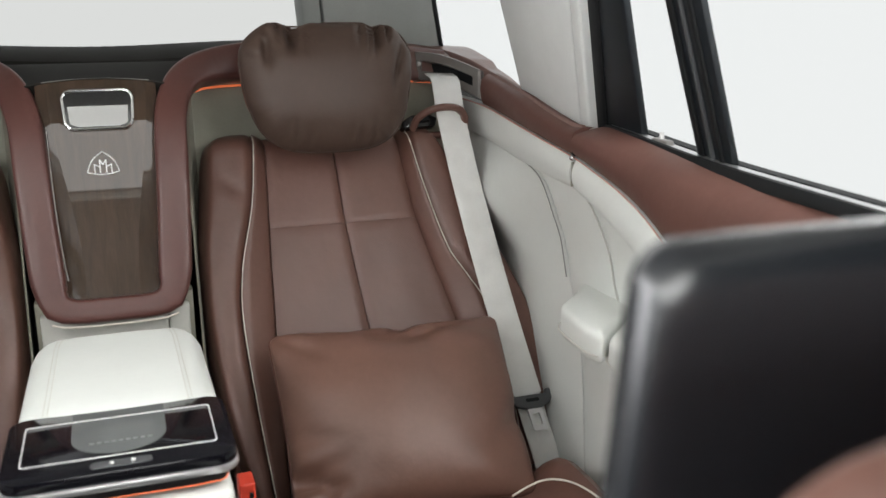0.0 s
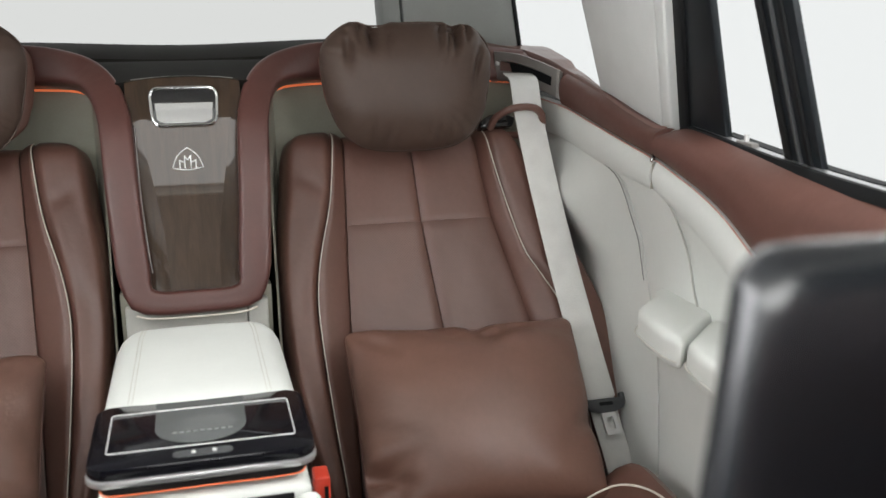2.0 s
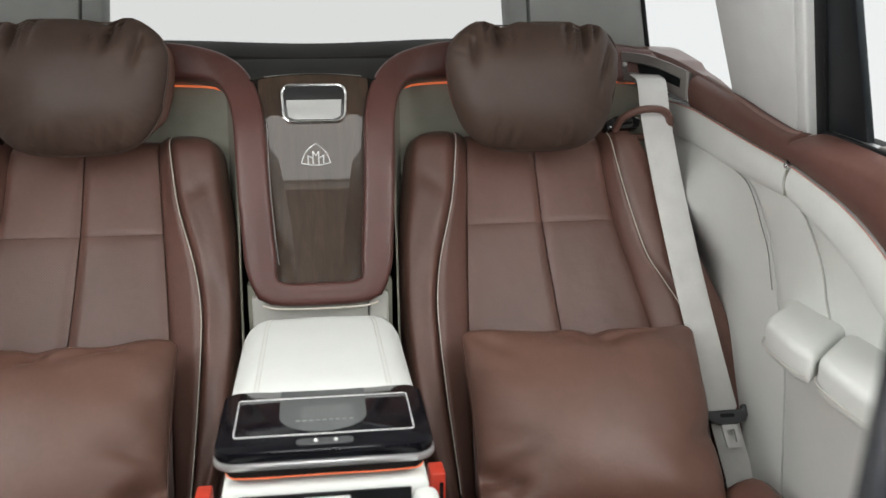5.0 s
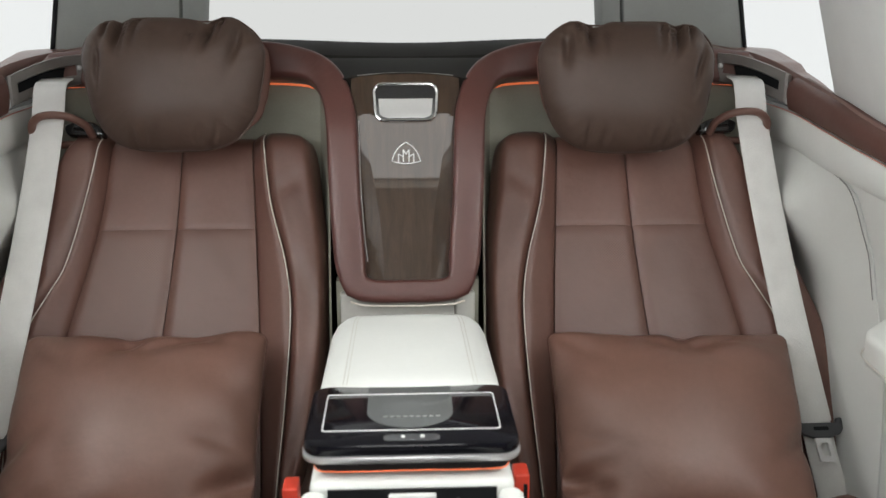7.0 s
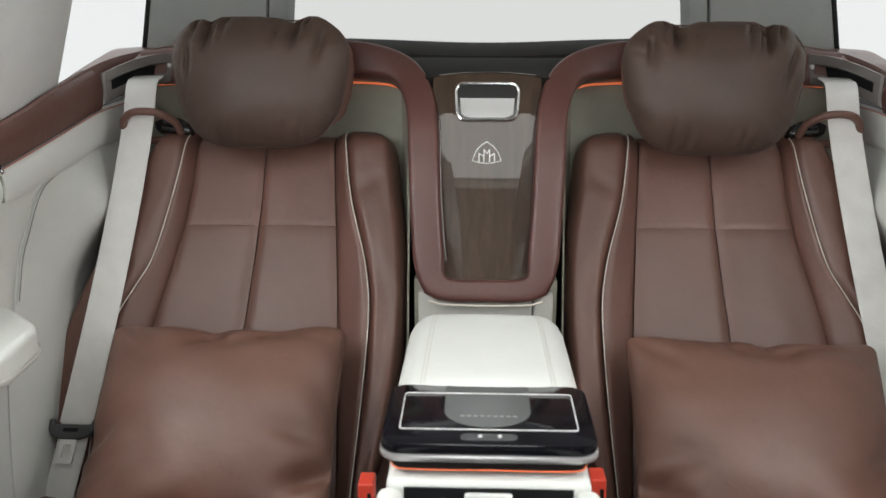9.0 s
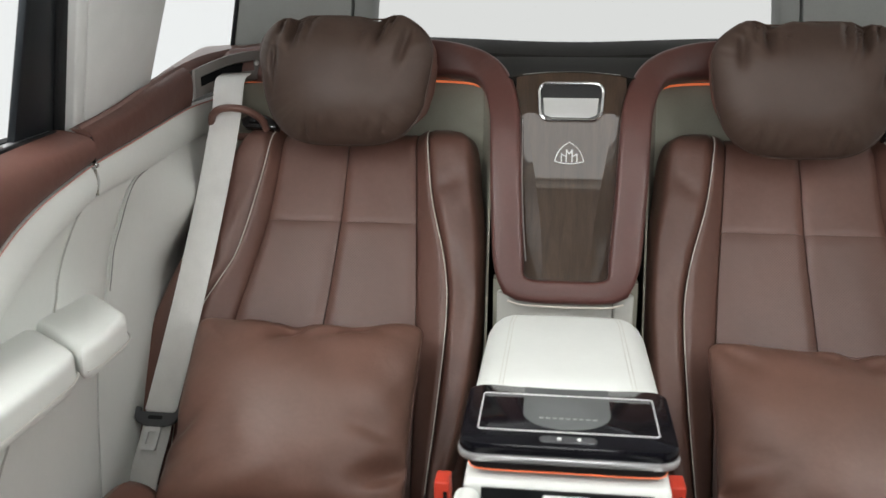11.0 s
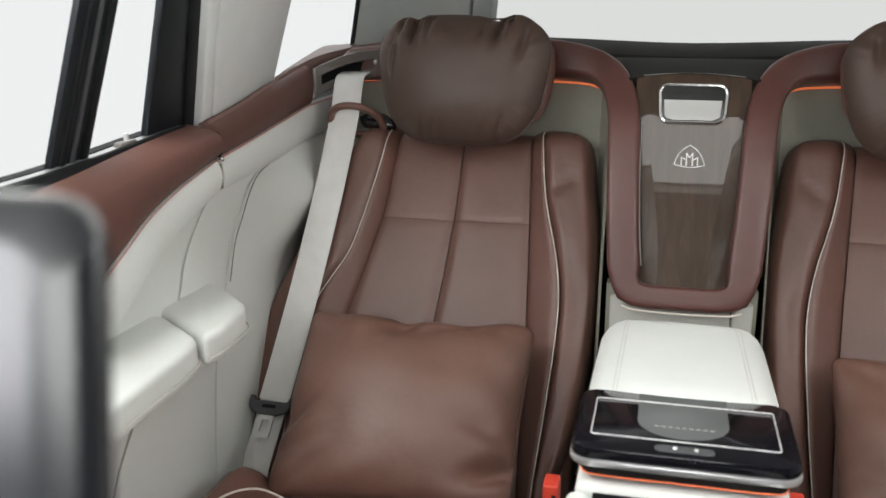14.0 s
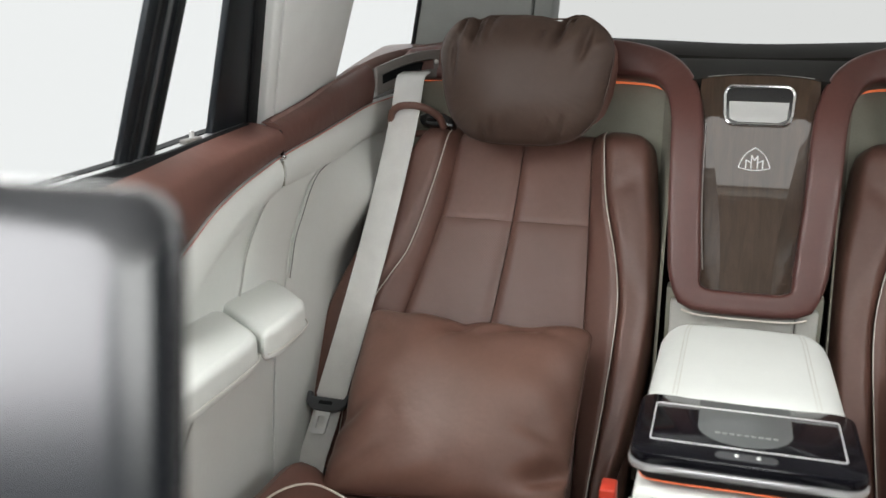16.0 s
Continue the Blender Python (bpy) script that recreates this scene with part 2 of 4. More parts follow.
def box(x0, x1, y0, y1, z0, z1, bevel=0.0, segments=3):
    return prism([(x0, y0, 0), (x1, y0, 0), (x1, y1, 0), (x0, y1, 0)], (0, 0, z0), (0, 0, z1), bevel, segments)


def rounded(w, h, r, n=5):
    """Outline of a rounded rectangle round the origin, as (u, v)."""
    pts = []
    for cx, cy, a0 in ((w - r, h - r, 0), (-w + r, h - r, 90), (-w + r, -h + r, 180), (w - r, -h + r, 270)):
        for k in range(n + 1):
            a = radians(a0 + 90 * k / n)
            pts.append((cx + r * math.cos(a), cy + r * math.sin(a)))
    return pts


def hexahedron(corners, bevel=0.0):
    """Eight corners: four below, four above, in the same order round."""
    bm = bmesh.new()
    v = [bm.verts.new(c) for c in corners]
    for f in ((3, 2, 1, 0), (4, 5, 6, 7), (0, 1, 5, 4), (1, 2, 6, 5), (2, 3, 7, 6), (3, 0, 4, 7)):
        bm.faces.new([v[i] for i in f])
    if bevel:
        bmesh.ops.bevel(bm, geom=bm.edges[:], offset=bevel, segments=2, profile=0.5, affect="EDGES", clamp_overlap=True)
    return bm


# ---- cabin shell ----
solo("floor", box(-0.78, 0.78, -2.45, 0.60, -0.03, 0.0), CARPET, "dark carpeted car floor under the seats", "floor", "structure")
solo("wall_front", box(-0.78, 0.78, -2.45, -2.38, 0.0, 0.93), DARK, "dark bulkhead below the windscreen", "wall", "structure")
solo("wall_rear", box(-0.78, 0.78, 0.56, 0.62, 0.0, 0.965), DARK, "dark tailgate below the rear window", "wall", "structure")


def roof():
    # a headliner with an opening for the roof window
    for name, y0, y1, label in (("ceiling_rear", -0.62, 0.62, "pale grey fabric headliner over the rear seats"),
                                ("ceiling_front", -2.45, -1.04, "pale grey fabric headliner over the windscreen")):
        solo(name, box(-0.70, 0.70, y0, y1, 1.345, 1.375), LINER, label, "ceiling", "structure")
    for s, name in ((-1, "ceiling_left"), (1, "ceiling_right")):
        for y0, y1 in ((-1.04, -0.62),):
            solo(name, box(min(s * 0.41, s * 0.70), max(s * 0.41, s * 0.70), y0, y1, 1.345, 1.375), LINER,
                 "pale grey headliner strip beside the glass roof", "ceiling", "structure")


roof()


# ---- sides of the cabin, s = 1 or -1 ----
SIDE_X = [(-2.4, 0.70), (-1.2, 0.69), (-0.60, 0.665), (-0.28, 0.650), (-0.05, 0.651), (0.12, 0.660), (0.22, 0.652), (0.30, 0.628), (0.36, 0.595)]
BELT_LOW = [(-2.4, 0.68), (-0.80, 0.695), (-0.65, 0.726), (-0.55, 0.768), (-0.50, 0.793), (-0.45, 0.819), (-0.39, 0.840), (-0.33, 0.854), (-0.268, 0.866),
            (-0.143, 0.879), (-0.03, 0.890), (0.10, 0.899), (0.21, 0.904), (0.36, 0.915)]
BELT_TOP = [(-2.4, 0.892), (-0.60, 0.899), (-0.30, 0.912), (-0.262, 0.914), (-0.136, 0.931), (-0.052, 0.946), (0.10, 0.964), (0.21, 0.978), (0.36, 0.993)]
DOOR_EDGE = [(0.0, -0.62), (0.456, -0.52), (0.558, -0.45), (0.671, -0.338), (0.793, -0.301), (0.822, -0.275), (0.87, -0.266), (1.0, -0.266)]
QUARTER_SEAM = [(0.30, -0.27), (0.564, -0.235), (0.660, -0.190), (0.745, -0.157), (0.797, -0.150), (0.822, -0.122), (0.832, -0.06), (0.842, 0.03)]
BORDER_LOW = [(-0.272, 0.820), (-0.114, 0.827), (0.055, 0.838), (0.20, 0.845), (0.36, 0.85)]


def belt_top(s, y):
    """Top of the brown trim; behind the door the right side lies a little lower."""
    k = min(1, max(0, (y + 0.29) / 0.06)) * min(1, max(0, (0.30 - y) / 0.15))
    return smooth_at(BELT_TOP, y) - (0.011 if s > 0 else -0.001) * k


def side_x(y):
    return smooth_at(SIDE_X, y)


def set_back(z):
    """How far the lower panels stand out behind the padded border."""
    k = min(1, max(0, (0.835 - z) / 0.13))
    return 0.030 * k * k * (3 - 2 * k)


def frame_x(z):
    return 0.705 - 0.30 * (z - 0.90)


def between(s, y0, y1, n, low, top, profile, m=10, out=0.02):
    """A strip along the side from y0 to y1 between two height lines; profile(v) gives how far it stands off the side."""
    rows = []
    for i in range(n + 1):
        y = y0 + (y1 - y0) * i / n
        a, b = low(y), top(y)
        rows.append([(s * (side_x(y) + profile(j / m)), y, a + (b - a) * j / m) for j in range(m + 1)])
    return grid(rows, (s * out, 0, 0))


def spanned(s, z0, z1, n, rear, front, off, m=10, crown=0.006, out=0.02, turn=0.0):
    """A panel from z0 to z1 between a front and a rear edge that lean."""
    rows = []
    for i in range(n + 1):
        z = z0 + (z1 - z0) * i / n
        a, b = front(z), rear(z)
        row = []
        for j in range(m + 1):
            u = j / m
            y = a + (b - a) * u
            soft = min(1.0, 6 * u, 6 * (1 - u), 8 * i / n, 8 * (n - i) / n)
            p, q = min(1, max(0, (y + 0.13) / 0.20)), min(1, max(0, (0.842 - z) / 0.10))
            fade = min(1, max(0, (z - 0.62) / 0.13))
            inward = turn * p * p * (3 - 2 * p) * q * q * (3 - 2 * q) * fade * fade * (3 - 2 * fade)
            row.append((s * (side_x(y) + off + set_back(z) - inward + (1 - math.sin(soft * math.pi / 2)) * crown), y, z))
        rows.append(row)
    return grid(rows, (s * out, 0, 0))


def rear_door(s):
    d = thing("rear_door", (s * 0.66, -0.70, 0.30), "closed car door with brown leather top and cream lower panel", "car door", "rear doors")
    low, top = (lambda y: smooth_at(BELT_LOW, y)), (lambda y: belt_top(s, y))
    roll = lambda v: -0.010 * math.sin(math.pi * min(1, v * 1.15)) + 0.038 * max(0, (v - 0.72) / 0.28) ** 2.2 + 0.002 * max(0, 1 - 8 * v)
    part("upper_trim", between(s, -1.45, -0.2685, 60, lambda y: low(y) + 0.002, top, roll, 16), BROWN_SIDE, d, "brown leather upper roll")
    # cream padded border under the light line, then the flat lower panel
    pad_low = lambda y: low(y) - smooth_at([(-1.2, 0.07), (-0.55, 0.075), (-0.40, 0.06), (-0.268, 0.046)], y)
    pad = lambda v: 0.0015 - 0.0085 * math.sin(math.pi * v) ** 0.7
    part("padded_border", between(s, -1.45, -0.2705, 60, pad_low, lambda y: low(y) - 0.001, pad, 12), CREAM, d, "cream leather padded border")
    rows = []
    for i in range(25):
        row = []
        for j in range(41):
            y0 = -1.45 + (1.45 - 0.275) * j / 40
            top_z = pad_low(y0) - 0.002
            z = 0.10 + (top_z - 0.10) * i / 24
            y = min(y0, smooth_at(DOOR_EDGE, z) - 0.003)
            row.append((s * (side_x(y) + 0.008 + set_back(z)), y, z))
        rows.append(row)
    part("lower_panel", grid(rows, (s * 0.02, 0, 0)), CREAM, d, "cream leather lower panel")
    line = [(s * (side_x(y) - 0.002), y, low(y)) for y in [-1.2 + 0.93 * k / 40 for k in range(41)]]
    part("light_line", tube(line, 0.0009, 0), RED_LINE, d, "thin red ambient light line")
    edge = [(s * (side_x(smooth_at(DOOR_EDGE, z)) + 0.006 + set_back(z)), smooth_at(DOOR_EDGE, z) - 0.002, z) for z in [0.30 + 0.515 * k / 30 for k in range(31)]]
    part("edge_seal", tube(edge, 0.0013, 0), SEAL, d, "grey seal along the door edge")
    # armrest
    o = [(0.680, -0.389), (0.604, -0.445), (0.588, -0.462), (0.580, -0.50), (0.578, -0.70), (0.585, -1.30), (0.74, -1.30), (0.74, -0.40)]
    out, dz = (0.018, -0.010) if s > 0 else (0.005, 0.0)
    o = [(x + (out if x < 0.65 else 0), y) for x, y in o]
    part("armrest", prism([(s * x, y, 0) for x, y in o], (0, 0, 0.626 + dz), (0, 0, 0.674 + dz), 0.012, 4), CREAM, d, "cream leather armrest pad")
    st = [(s * (x + out - 0.0015), y, 0.643 + dz) for x, y in ((0.606, -0.446), (0.588, -0.462), (0.5795, -0.50), (0.5775, -0.70), (0.584, -1.25))]
    part("armrest_stitching", tube(st, 0.0011, 40, 6), STITCH, d)
    # window frame: rear post, divider with its seals, sill
    def post(name, yl0, yl1, yh0, yh1, z0, z1, x_in, x_out, mat, label=""):
        c = []
        for z, a, b in ((z0, yl0, yl1), (z1, yh0, yh1)):
            x = frame_x(z)
            c += [(s * (x + x_in), a, z), (s * (x + x_in), b, z), (s * (x + x_out), b, z), (s * (x + x_out), a, z)]
        part(name, hexahedron(c, 0.003), mat, d, label)
    post("rear_post", -0.361, -0.263, -0.421, -0.395, 0.895, 1.33, -0.002, 0.010, BLACK, "black window frame post")
    post("rear_post_seal", -0.2625, -0.228, -0.3945, -0.355, 0.895, 1.33, -0.006, 0.008, RUBBER, "black rubber seal")
    post("divider", -0.562, -0.488, -0.548, -0.470, 0.885, 1.33, 0.000, 0.010, BLACK, "black window divider bar")
    # middle rib coloured grey to stand for the light reflected along the black bar
    for k, (a, w, mat) in enumerate(((-0.548, 0.010, RUBBER), (-0.528, 0.007, PLASTIC), (-0.508, 0.012, RUBBER))):
        post("divider_rib", a, a + w, a + 0.020, a + w + 0.020, 0.888, 1.33, -0.004, 0.002, mat)
    post("front_post", -1.20, -1.05, -1.22, -1.08, 0.885, 1.33, -0.002, 0.010, BLACK, "black window frame post")
    for name, x0, prof, mat, label in (
            ("sill_lip", 0.690, ((-0.004, -0.006), (-0.001, 0.003), (0.003, 0.004), (0.006, 0.001)), RUBBER, "thin black rubber lip"),
            ("sill_trim", 0.696, ((0.0, -0.004), (0.001, 0.0025), (0.012, 0.003), (0.013, -0.004)), BRIGHT_TRIM, "dull silver sill trim"),
            ("sill_strip", 0.7095, ((0.0, -0.004), (0.001, 0.004), (0.020, 0.003), (0.026, -0.01)), RUBBER, "black rubber window sill strip")):
        rows = [[(s * (x0 + dx), y, smooth_at(BELT_TOP, y) - 0.001 + dz) for dx, dz in prof] for y in [-1.45 + 1.17 * k / 30 for k in range(31)]]
        part(name, grid(rows, (0, 0, -0.006)), mat, d, label)
    # lock pin on its little foot
    pin = part("lock_pin", tube([(s * 0.699, -0.414, 0.901), (s * 0.699, -0.414, 0.911), (s * 0.699, -0.414, 0.918), (s * 0.699, -0.414, 0.9215)], 0.0034, 8, 10), WHITE_METAL, d, "pale metal lock pin")
    part("pin_foot", box(s * 0.699 - 0.006, s * 0.699 + 0.006, -0.435, -0.398, 0.902, 0.9125, 0.002), SILVER, pin)
    for y0, y1, yh0, yh1 in ((-0.490, -0.361, -0.470, -0.398), (-1.05, -0.554, -1.08, -0.534)):
        rows = [[(s * (frame_x(z) + 0.006), (y0 if z < 1 else yh0), z), (s * (frame_x(z) + 0.006), (y1 if z < 1 else yh1), z)] for z in (0.89, 1.33)]
        p = part("window_pane", grid(rows, (s * 0.004, 0, 0)), GLASS, d, "clear window glass")
        p.visible_shadow = False
    return d


def quarter_trim(s):
    q = thing("quarter_trim", (s * 0.66, 0.02, 0.30), "cream leather side panel with a brown leather band on top", "car trim", "quarter trims")
    low, top = (lambda y: smooth_at(BELT_LOW, y)), (lambda y: belt_top(s, y))
    band = lambda v: 0.001 * max(0, 1 - 7 * v) - 0.005 * math.sin(math.pi * v) + 0.010 * max(0, (v - 0.8) / 0.2) ** 2
    part("brown_band", between(s, -0.2635, 0.125, 30, lambda y: low(y) + 0.002, top, band, 12), BROWN_SIDE, q, "brown leather band")
    # ledge from the band's top out to the window
    rows = []
    for k in range(31):
        y = -0.262 + 0.682 * k / 30
        zt = top(min(y, 0.36))
        x = side_x(min(y, 0.36))
        rise = smooth_at([(-0.262, 0.895), (0.06, 0.930), (0.129, 0.945), (0.182, 0.958), (0.378, 0.990), (0.42, 0.992)], y) - zt - (0.008 if s > 0 and y < 0.25 else 0)
        rows.append([(s * (x + 0.011), y, zt - 0.002), (s * (x + 0.016), y, zt + 0.004), (s * (x + 0.030), y, zt + rise * 0.8), (s * max(x + 0.05, 0.690), y, zt + rise), (s * 0.735, y, zt + rise - 0.003)])
    part("window_ledge", grid(rows, (0, 0, -0.012)), LEDGE_LIT, q, "brown leather ledge under the quarter window")
    pad = lambda v: 0.0015 - 0.0075 * math.sin(math.pi * v) ** 0.7
    part("padded_border", between(s, -0.262, 0.34, 30, lambda y: smooth_at(BORDER_LOW, y), lambda y: low(y) - 0.001, pad, 12), CREAM, q, "cream leather padded border")
    line = [(s * (side_x(y) - 0.002), y, low(y)) for y in [-0.262 + 0.60 * k / 30 for k in range(31)]]
    part("light_line", tube(line, 0.0011, 0), RED_LINE, q, "thin red ambient light line")
    front = lambda z: smooth_at(DOOR_EDGE, z) + 0.003
    seam = lambda z: smooth_at(QUARTER_SEAM, z)
    part("front_panel", spanned(s, 0.10, 0.825, 40, lambda z: max(seam(z) - 0.0015, front(z) + 0.002), front, 0.006, 12, 0.004), CREAM, q, "cream leather panel")
    part("rear_panel", spanned(s, 0.10, 0.842, 40, lambda z: 0.33, lambda z: seam(z) + 0.0015, 0.004, 30, 0.005, turn=0.055), CREAM, q, "cream leather panel")
    o = [(0.730, -0.235), (0.672, -0.250), (0.640, -0.272), (0.592, -0.318), (0.578, -0.345), (0.574, -0.430), (0.582, -0.462), (0.602, -0.440), (0.680, -0.384), (0.730, -0.36)]
    out, dz = (0.018, -0.010) if s > 0 else (0.005, 0.0)
    o = [(x + (out if x < 0.65 else 0), y) for x, y in o]
    part("armrest_end", prism([(s * x, y, 0) for x, y in o], (0, 0, 0.630 + dz), (0, 0, 0.676 + dz), 0.011, 4), CREAM, q, "cream leather end of the armrest")
    part("armrest_stitching", tube([(s * (x + out - 0.0015), y, 0.644 + dz) for x, y in ((0.642, -0.267), (0.592, -0.318), (0.5775, -0.345), (0.5735, -0.43), (0.58, -0.455))], 0.0011, 30, 6), STITCH, q)
    seam_line = [(s * (side_x(-0.266) - 0.003 + 0.014 * max(0, (z - 0.895) / 0.02) ** 2), -0.266, z) for z in [0.824 + 0.080 * k / 20 for k in range(21)]]
    part("door_gap", tube(seam_line[10:17 if s > 0 else 21], 0.0022, 0), RUBBER, q, "dark gap beside the door")
    part("door_gap", tube(seam_line[:10], 0.0022, 0), GREY_CLOTH, q, "grey gap beside the door")
    fold = [(s * (side_x(seam(z)) + 0.003 + set_back(z)), seam(z), z) for z in [0.66 + 0.178 * k / 30 for k in range(31)]]
    part("panel_seam", tube(fold, 0.0010, 0, 6), DGREY, q, "grey seam between the panels")
    stud = bmesh.new()
    bmesh.ops.create_uvsphere(stud, u_segments=12, v_segments=8, radius=0.0042, matrix=Matrix.Translation((s * 0.644, -0.268, 0.8665)))
    part("stud", stud, CHROME, q, "small polished stud")
    return q


def pillars(s, tag):
    # cream pillar behind the door
    c = []
    for z in (0.86, 1.36):
        x = frame_x(z)
        f, r = -0.215 - 0.30 * (z - 0.90), 0.001 - 0.03 * (z - 0.95)
        c += [(s * (x - 0.022), f, z), (s * (x - 0.014), r, z), (s * (x + 0.05), r, z), (s * (x + 0.05), f, z)]
    p = thing("pillar_trim", (s * 0.70, -0.08, 0.86), "pale fabric-covered pillar trim between door and quarter window", "pillar", "pillars")
    part("panel", hexahedron(c, 0.006), PILLAR, p)
    c = []
    for z in (0.885, 1.36):
        x = frame_x(z)
        f = -0.216 - 0.30 * (z - 0.90)
        c += [(s * (x - 0.020), f - 0.026, z), (s * (x - 0.021), f, z), (s * (x + 0.03), f, z), (s * (x + 0.03), f - 0.026, z)]
    part("front_return", hexahedron(c, 0.004), PILLAR, p, "pale rounded front edge")
    # grey rear pillar between quarter window and rear window
    g = thing("rear_pillar_trim", (s * 0.55, 0.45, 0.98), "grey fabric-covered rear pillar beside the rear window", "pillar", "rear pillars")
    c = []
    for z, k in ((0.975, 0.0), (1.36, 0.03)):
        c += [(s * (0.440 - k), 0.420, z), (s * (0.676 - 2.2 * k), 0.405, z), (s * (0.70 - 2.2 * k), 0.50, z), (s * (0.44 - k), 0.52, z)]
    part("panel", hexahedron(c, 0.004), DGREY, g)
    c = []
    for z, k in ((0.975, 0.0), (1.36, 0.03)):
        c += [(s * (0.402 - k), 0.445, z), (s * (0.436 - k), 0.424, z), (s * (0.437 - k), 0.52, z), (s * (0.402 - k), 0.52, z)]
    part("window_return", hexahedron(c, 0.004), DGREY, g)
    c = []
    for z, k in ((0.975, 0.0), (1.36, 0.03)):
        c += [(s * (0.677 - 2.2 * k), 0.404, z), (s * (0.684 - 2.2 * k), 0.402, z), (s * (0.70 - 2.2 * k), 0.50, z), (s * (0.69 - 2.2 * k), 0.50, z)]
    part("edge_seal", hexahedron(c, 0.001), RUBBER, g)
    # quarter window pane
    rows = [[(s * (frame_x(z) + 0.030), 0.04, z), (s * (frame_x(z) + 0.020), 0.47, z)] for z in (0.93, 1.35)]
    w = solo("quarter_window_" + tag, grid(rows, (s * 0.004, 0, 0)), GLASS, "clear fixed quarter window with white studio outside", "window", "structure")
    w.visible_shadow = False


for s, tag in ((1, "right"), (-1, "left")):
    rear_door(s)
    quarter_trim(s)
    pillars(s, tag)
    a, b = sorted((s * 0.735, s * 0.78))
    solo("wall_" + tag, box(a, b, -2.45, 0.60, 0.0, 0.885), DARK, "dark inner body side behind the door trims", "wall", "structure")
    solo("roof_rail_" + tag, box(min(s * 0.545, s * 0.66), max(s * 0.545, s * 0.66), -2.45, 0.60, 1.30, 1.345, 0.01), LINER, "pale roof rail above the side windows", "trim", "structure")

# unseen blocker, added so the right seat casing reflects something dark
solo("right_front_blocker", box(0.66, 0.72, -2.45, -1.20, 0.885, 1.345), DARK, "unseen dark panel added over the right front window opening", "wall", "structure")
# rear window, seen above the shelf
w = solo("rear_window", grid([[(x, 0.56 - 0.25 * (z - 0.96), z) for x in (-0.60, 0.0, 0.60)] for z in (0.955, 1.35)], (0, 0.004, 0)), REAR_GLASS,
         "wide lightly tinted rear window with white studio outside", "window", "structure")
w.visible_shadow = False


# ---- rear shelf, leather surround, walnut panel ----
def rear_shelf():
    sh = thing("rear_shelf", (0, 0.35, 0.90), "dark fabric shelf below the rear window", "shelf")
    for name, x0, x1, n, mat, label in (("top", -0.43, 0.43, 24, DARK, ""), ("shelf_end", -0.64, -0.4305, 8, BROWN_SIDE, "brown leather shelf end"), ("shelf_end", 0.4305, 0.64, 8, BROWN_SIDE, "brown leather shelf end")):
        rows = []
        for k in range(n + 1):
            x = x0 + (x1 - x0) * k / n
            sag = -0.010 * math.exp(-(x / 0.22) ** 2) - 0.016 * max(0, (abs(x) - 0.50) / 0.14) ** 1.5
            rows.append([(x, 0.235, 0.955), (x, 0.238, 0.982 + sag), (x, 0.246, 0.996 + sag), (x, 0.27, 1.003 + sag), (x, 0.40, 1.009 + sag), (x, 0.56, 1.005 + sag)])
        part(name, grid(rows, (0, 0, -0.02)), mat, sh, label)
    # dark hood between the legs of the surround
    rows = []
    for k in range(13):
        x = -0.099 + 0.198 * k / 12
        sag = -0.010 * (x / 0.10) ** 2
        rows.append([(x, 0.0475, 0.9735 + sag), (x * 1.06, 0.064, 0.9765 + sag), (x * 1.25, 0.10, 0.980 + sag), (x * 1.7, 0.16, 0.986 + 0.6 * sag), (x * 2.4, 0.236, 0.984)])
    part("hood", grid(rows, (0, 0.01, -0.015)), DARK, sh, "dark hood over the walnut panel")
    return sh


def leather_surround():
    u = thing("leather_surround", (0, -0.10, 0.62), "brown leather U-shaped surround framing the walnut panel", "trim")
    half = [(-0.63, 0.268, 0.958), (-0.50, 0.246, 0.972), (-0.38, 0.225, 0.980), (-0.27, 0.195, 0.982), (-0.20, 0.162, 0.981), (-0.150, 0.118, 0.973),
            (-0.120, 0.070, 0.953), (-0.104, 0.026, 0.915), (-0.099, -0.008, 0.850), (-0.096, -0.031, 0.790), (-0.0915, -0.053, 0.730), (-0.0885, -0.066, 0.695),
            (-0.0835, -0.074, 0.671), (-0.0725, -0.0795, 0.6565), (-0.053, -0.082, 0.6495), (-0.03, -0.082, 0.6485), (0.0, -0.082, 0.6485)]
    pts = half + [(-x, y, z) for x, y, z in half[-2::-1]]
    line = spline(pts, 150)
    facing = Vector((0, -0.941, 0.339))
    rows = []
    for k, p in enumerate(line):
        t = (line[min(k + 1, 150)] - line[max(k - 1, 0)]).normalized()
        side = t.cross(facing).normalized()
        n = side.cross(t).normalized()
        spread = min(1, max(0, (abs(p.x) - 0.112) / 0.15))
        spread = spread * spread * (3 - 2 * spread)
        w = 0.0245 + 0.009 * spread - 0.0065 * min(1, max(0, (0.69 - p.z) / 0.03))
        d = 0.018
        corner = 0.007 * math.exp(-((abs(p.x) - 0.0745) / 0.011) ** 2) * math.exp(-((p.z - 0.660) / 0.018) ** 2)
        ring = []
        for i in range(21):
            a = 2 * math.pi * i / 20
            c, q = math.cos(a), math.sin(a)
            ring.append(p + side * (w + (corner if c > 0 else 0)) * math.copysign(abs(c) ** 0.36, c) + n * d * math.copysign(abs(q) ** 0.50, q))
        rows.append(ring)
    part("frame", grid(rows), SURROUND, u, "", 70)
    low = [(-0.088, -0.094, 0.6365), (-0.070, -0.098, 0.6325), (-0.035, -0.099, 0.631), (0, -0.099, 0.6305)]
    part("piping", tube(low + [(-x, y, z) for x, y, z in low[-2::-1]], 0.0016, 50, 6), PIPING, u, "cream piping along the lower edge")
    return u


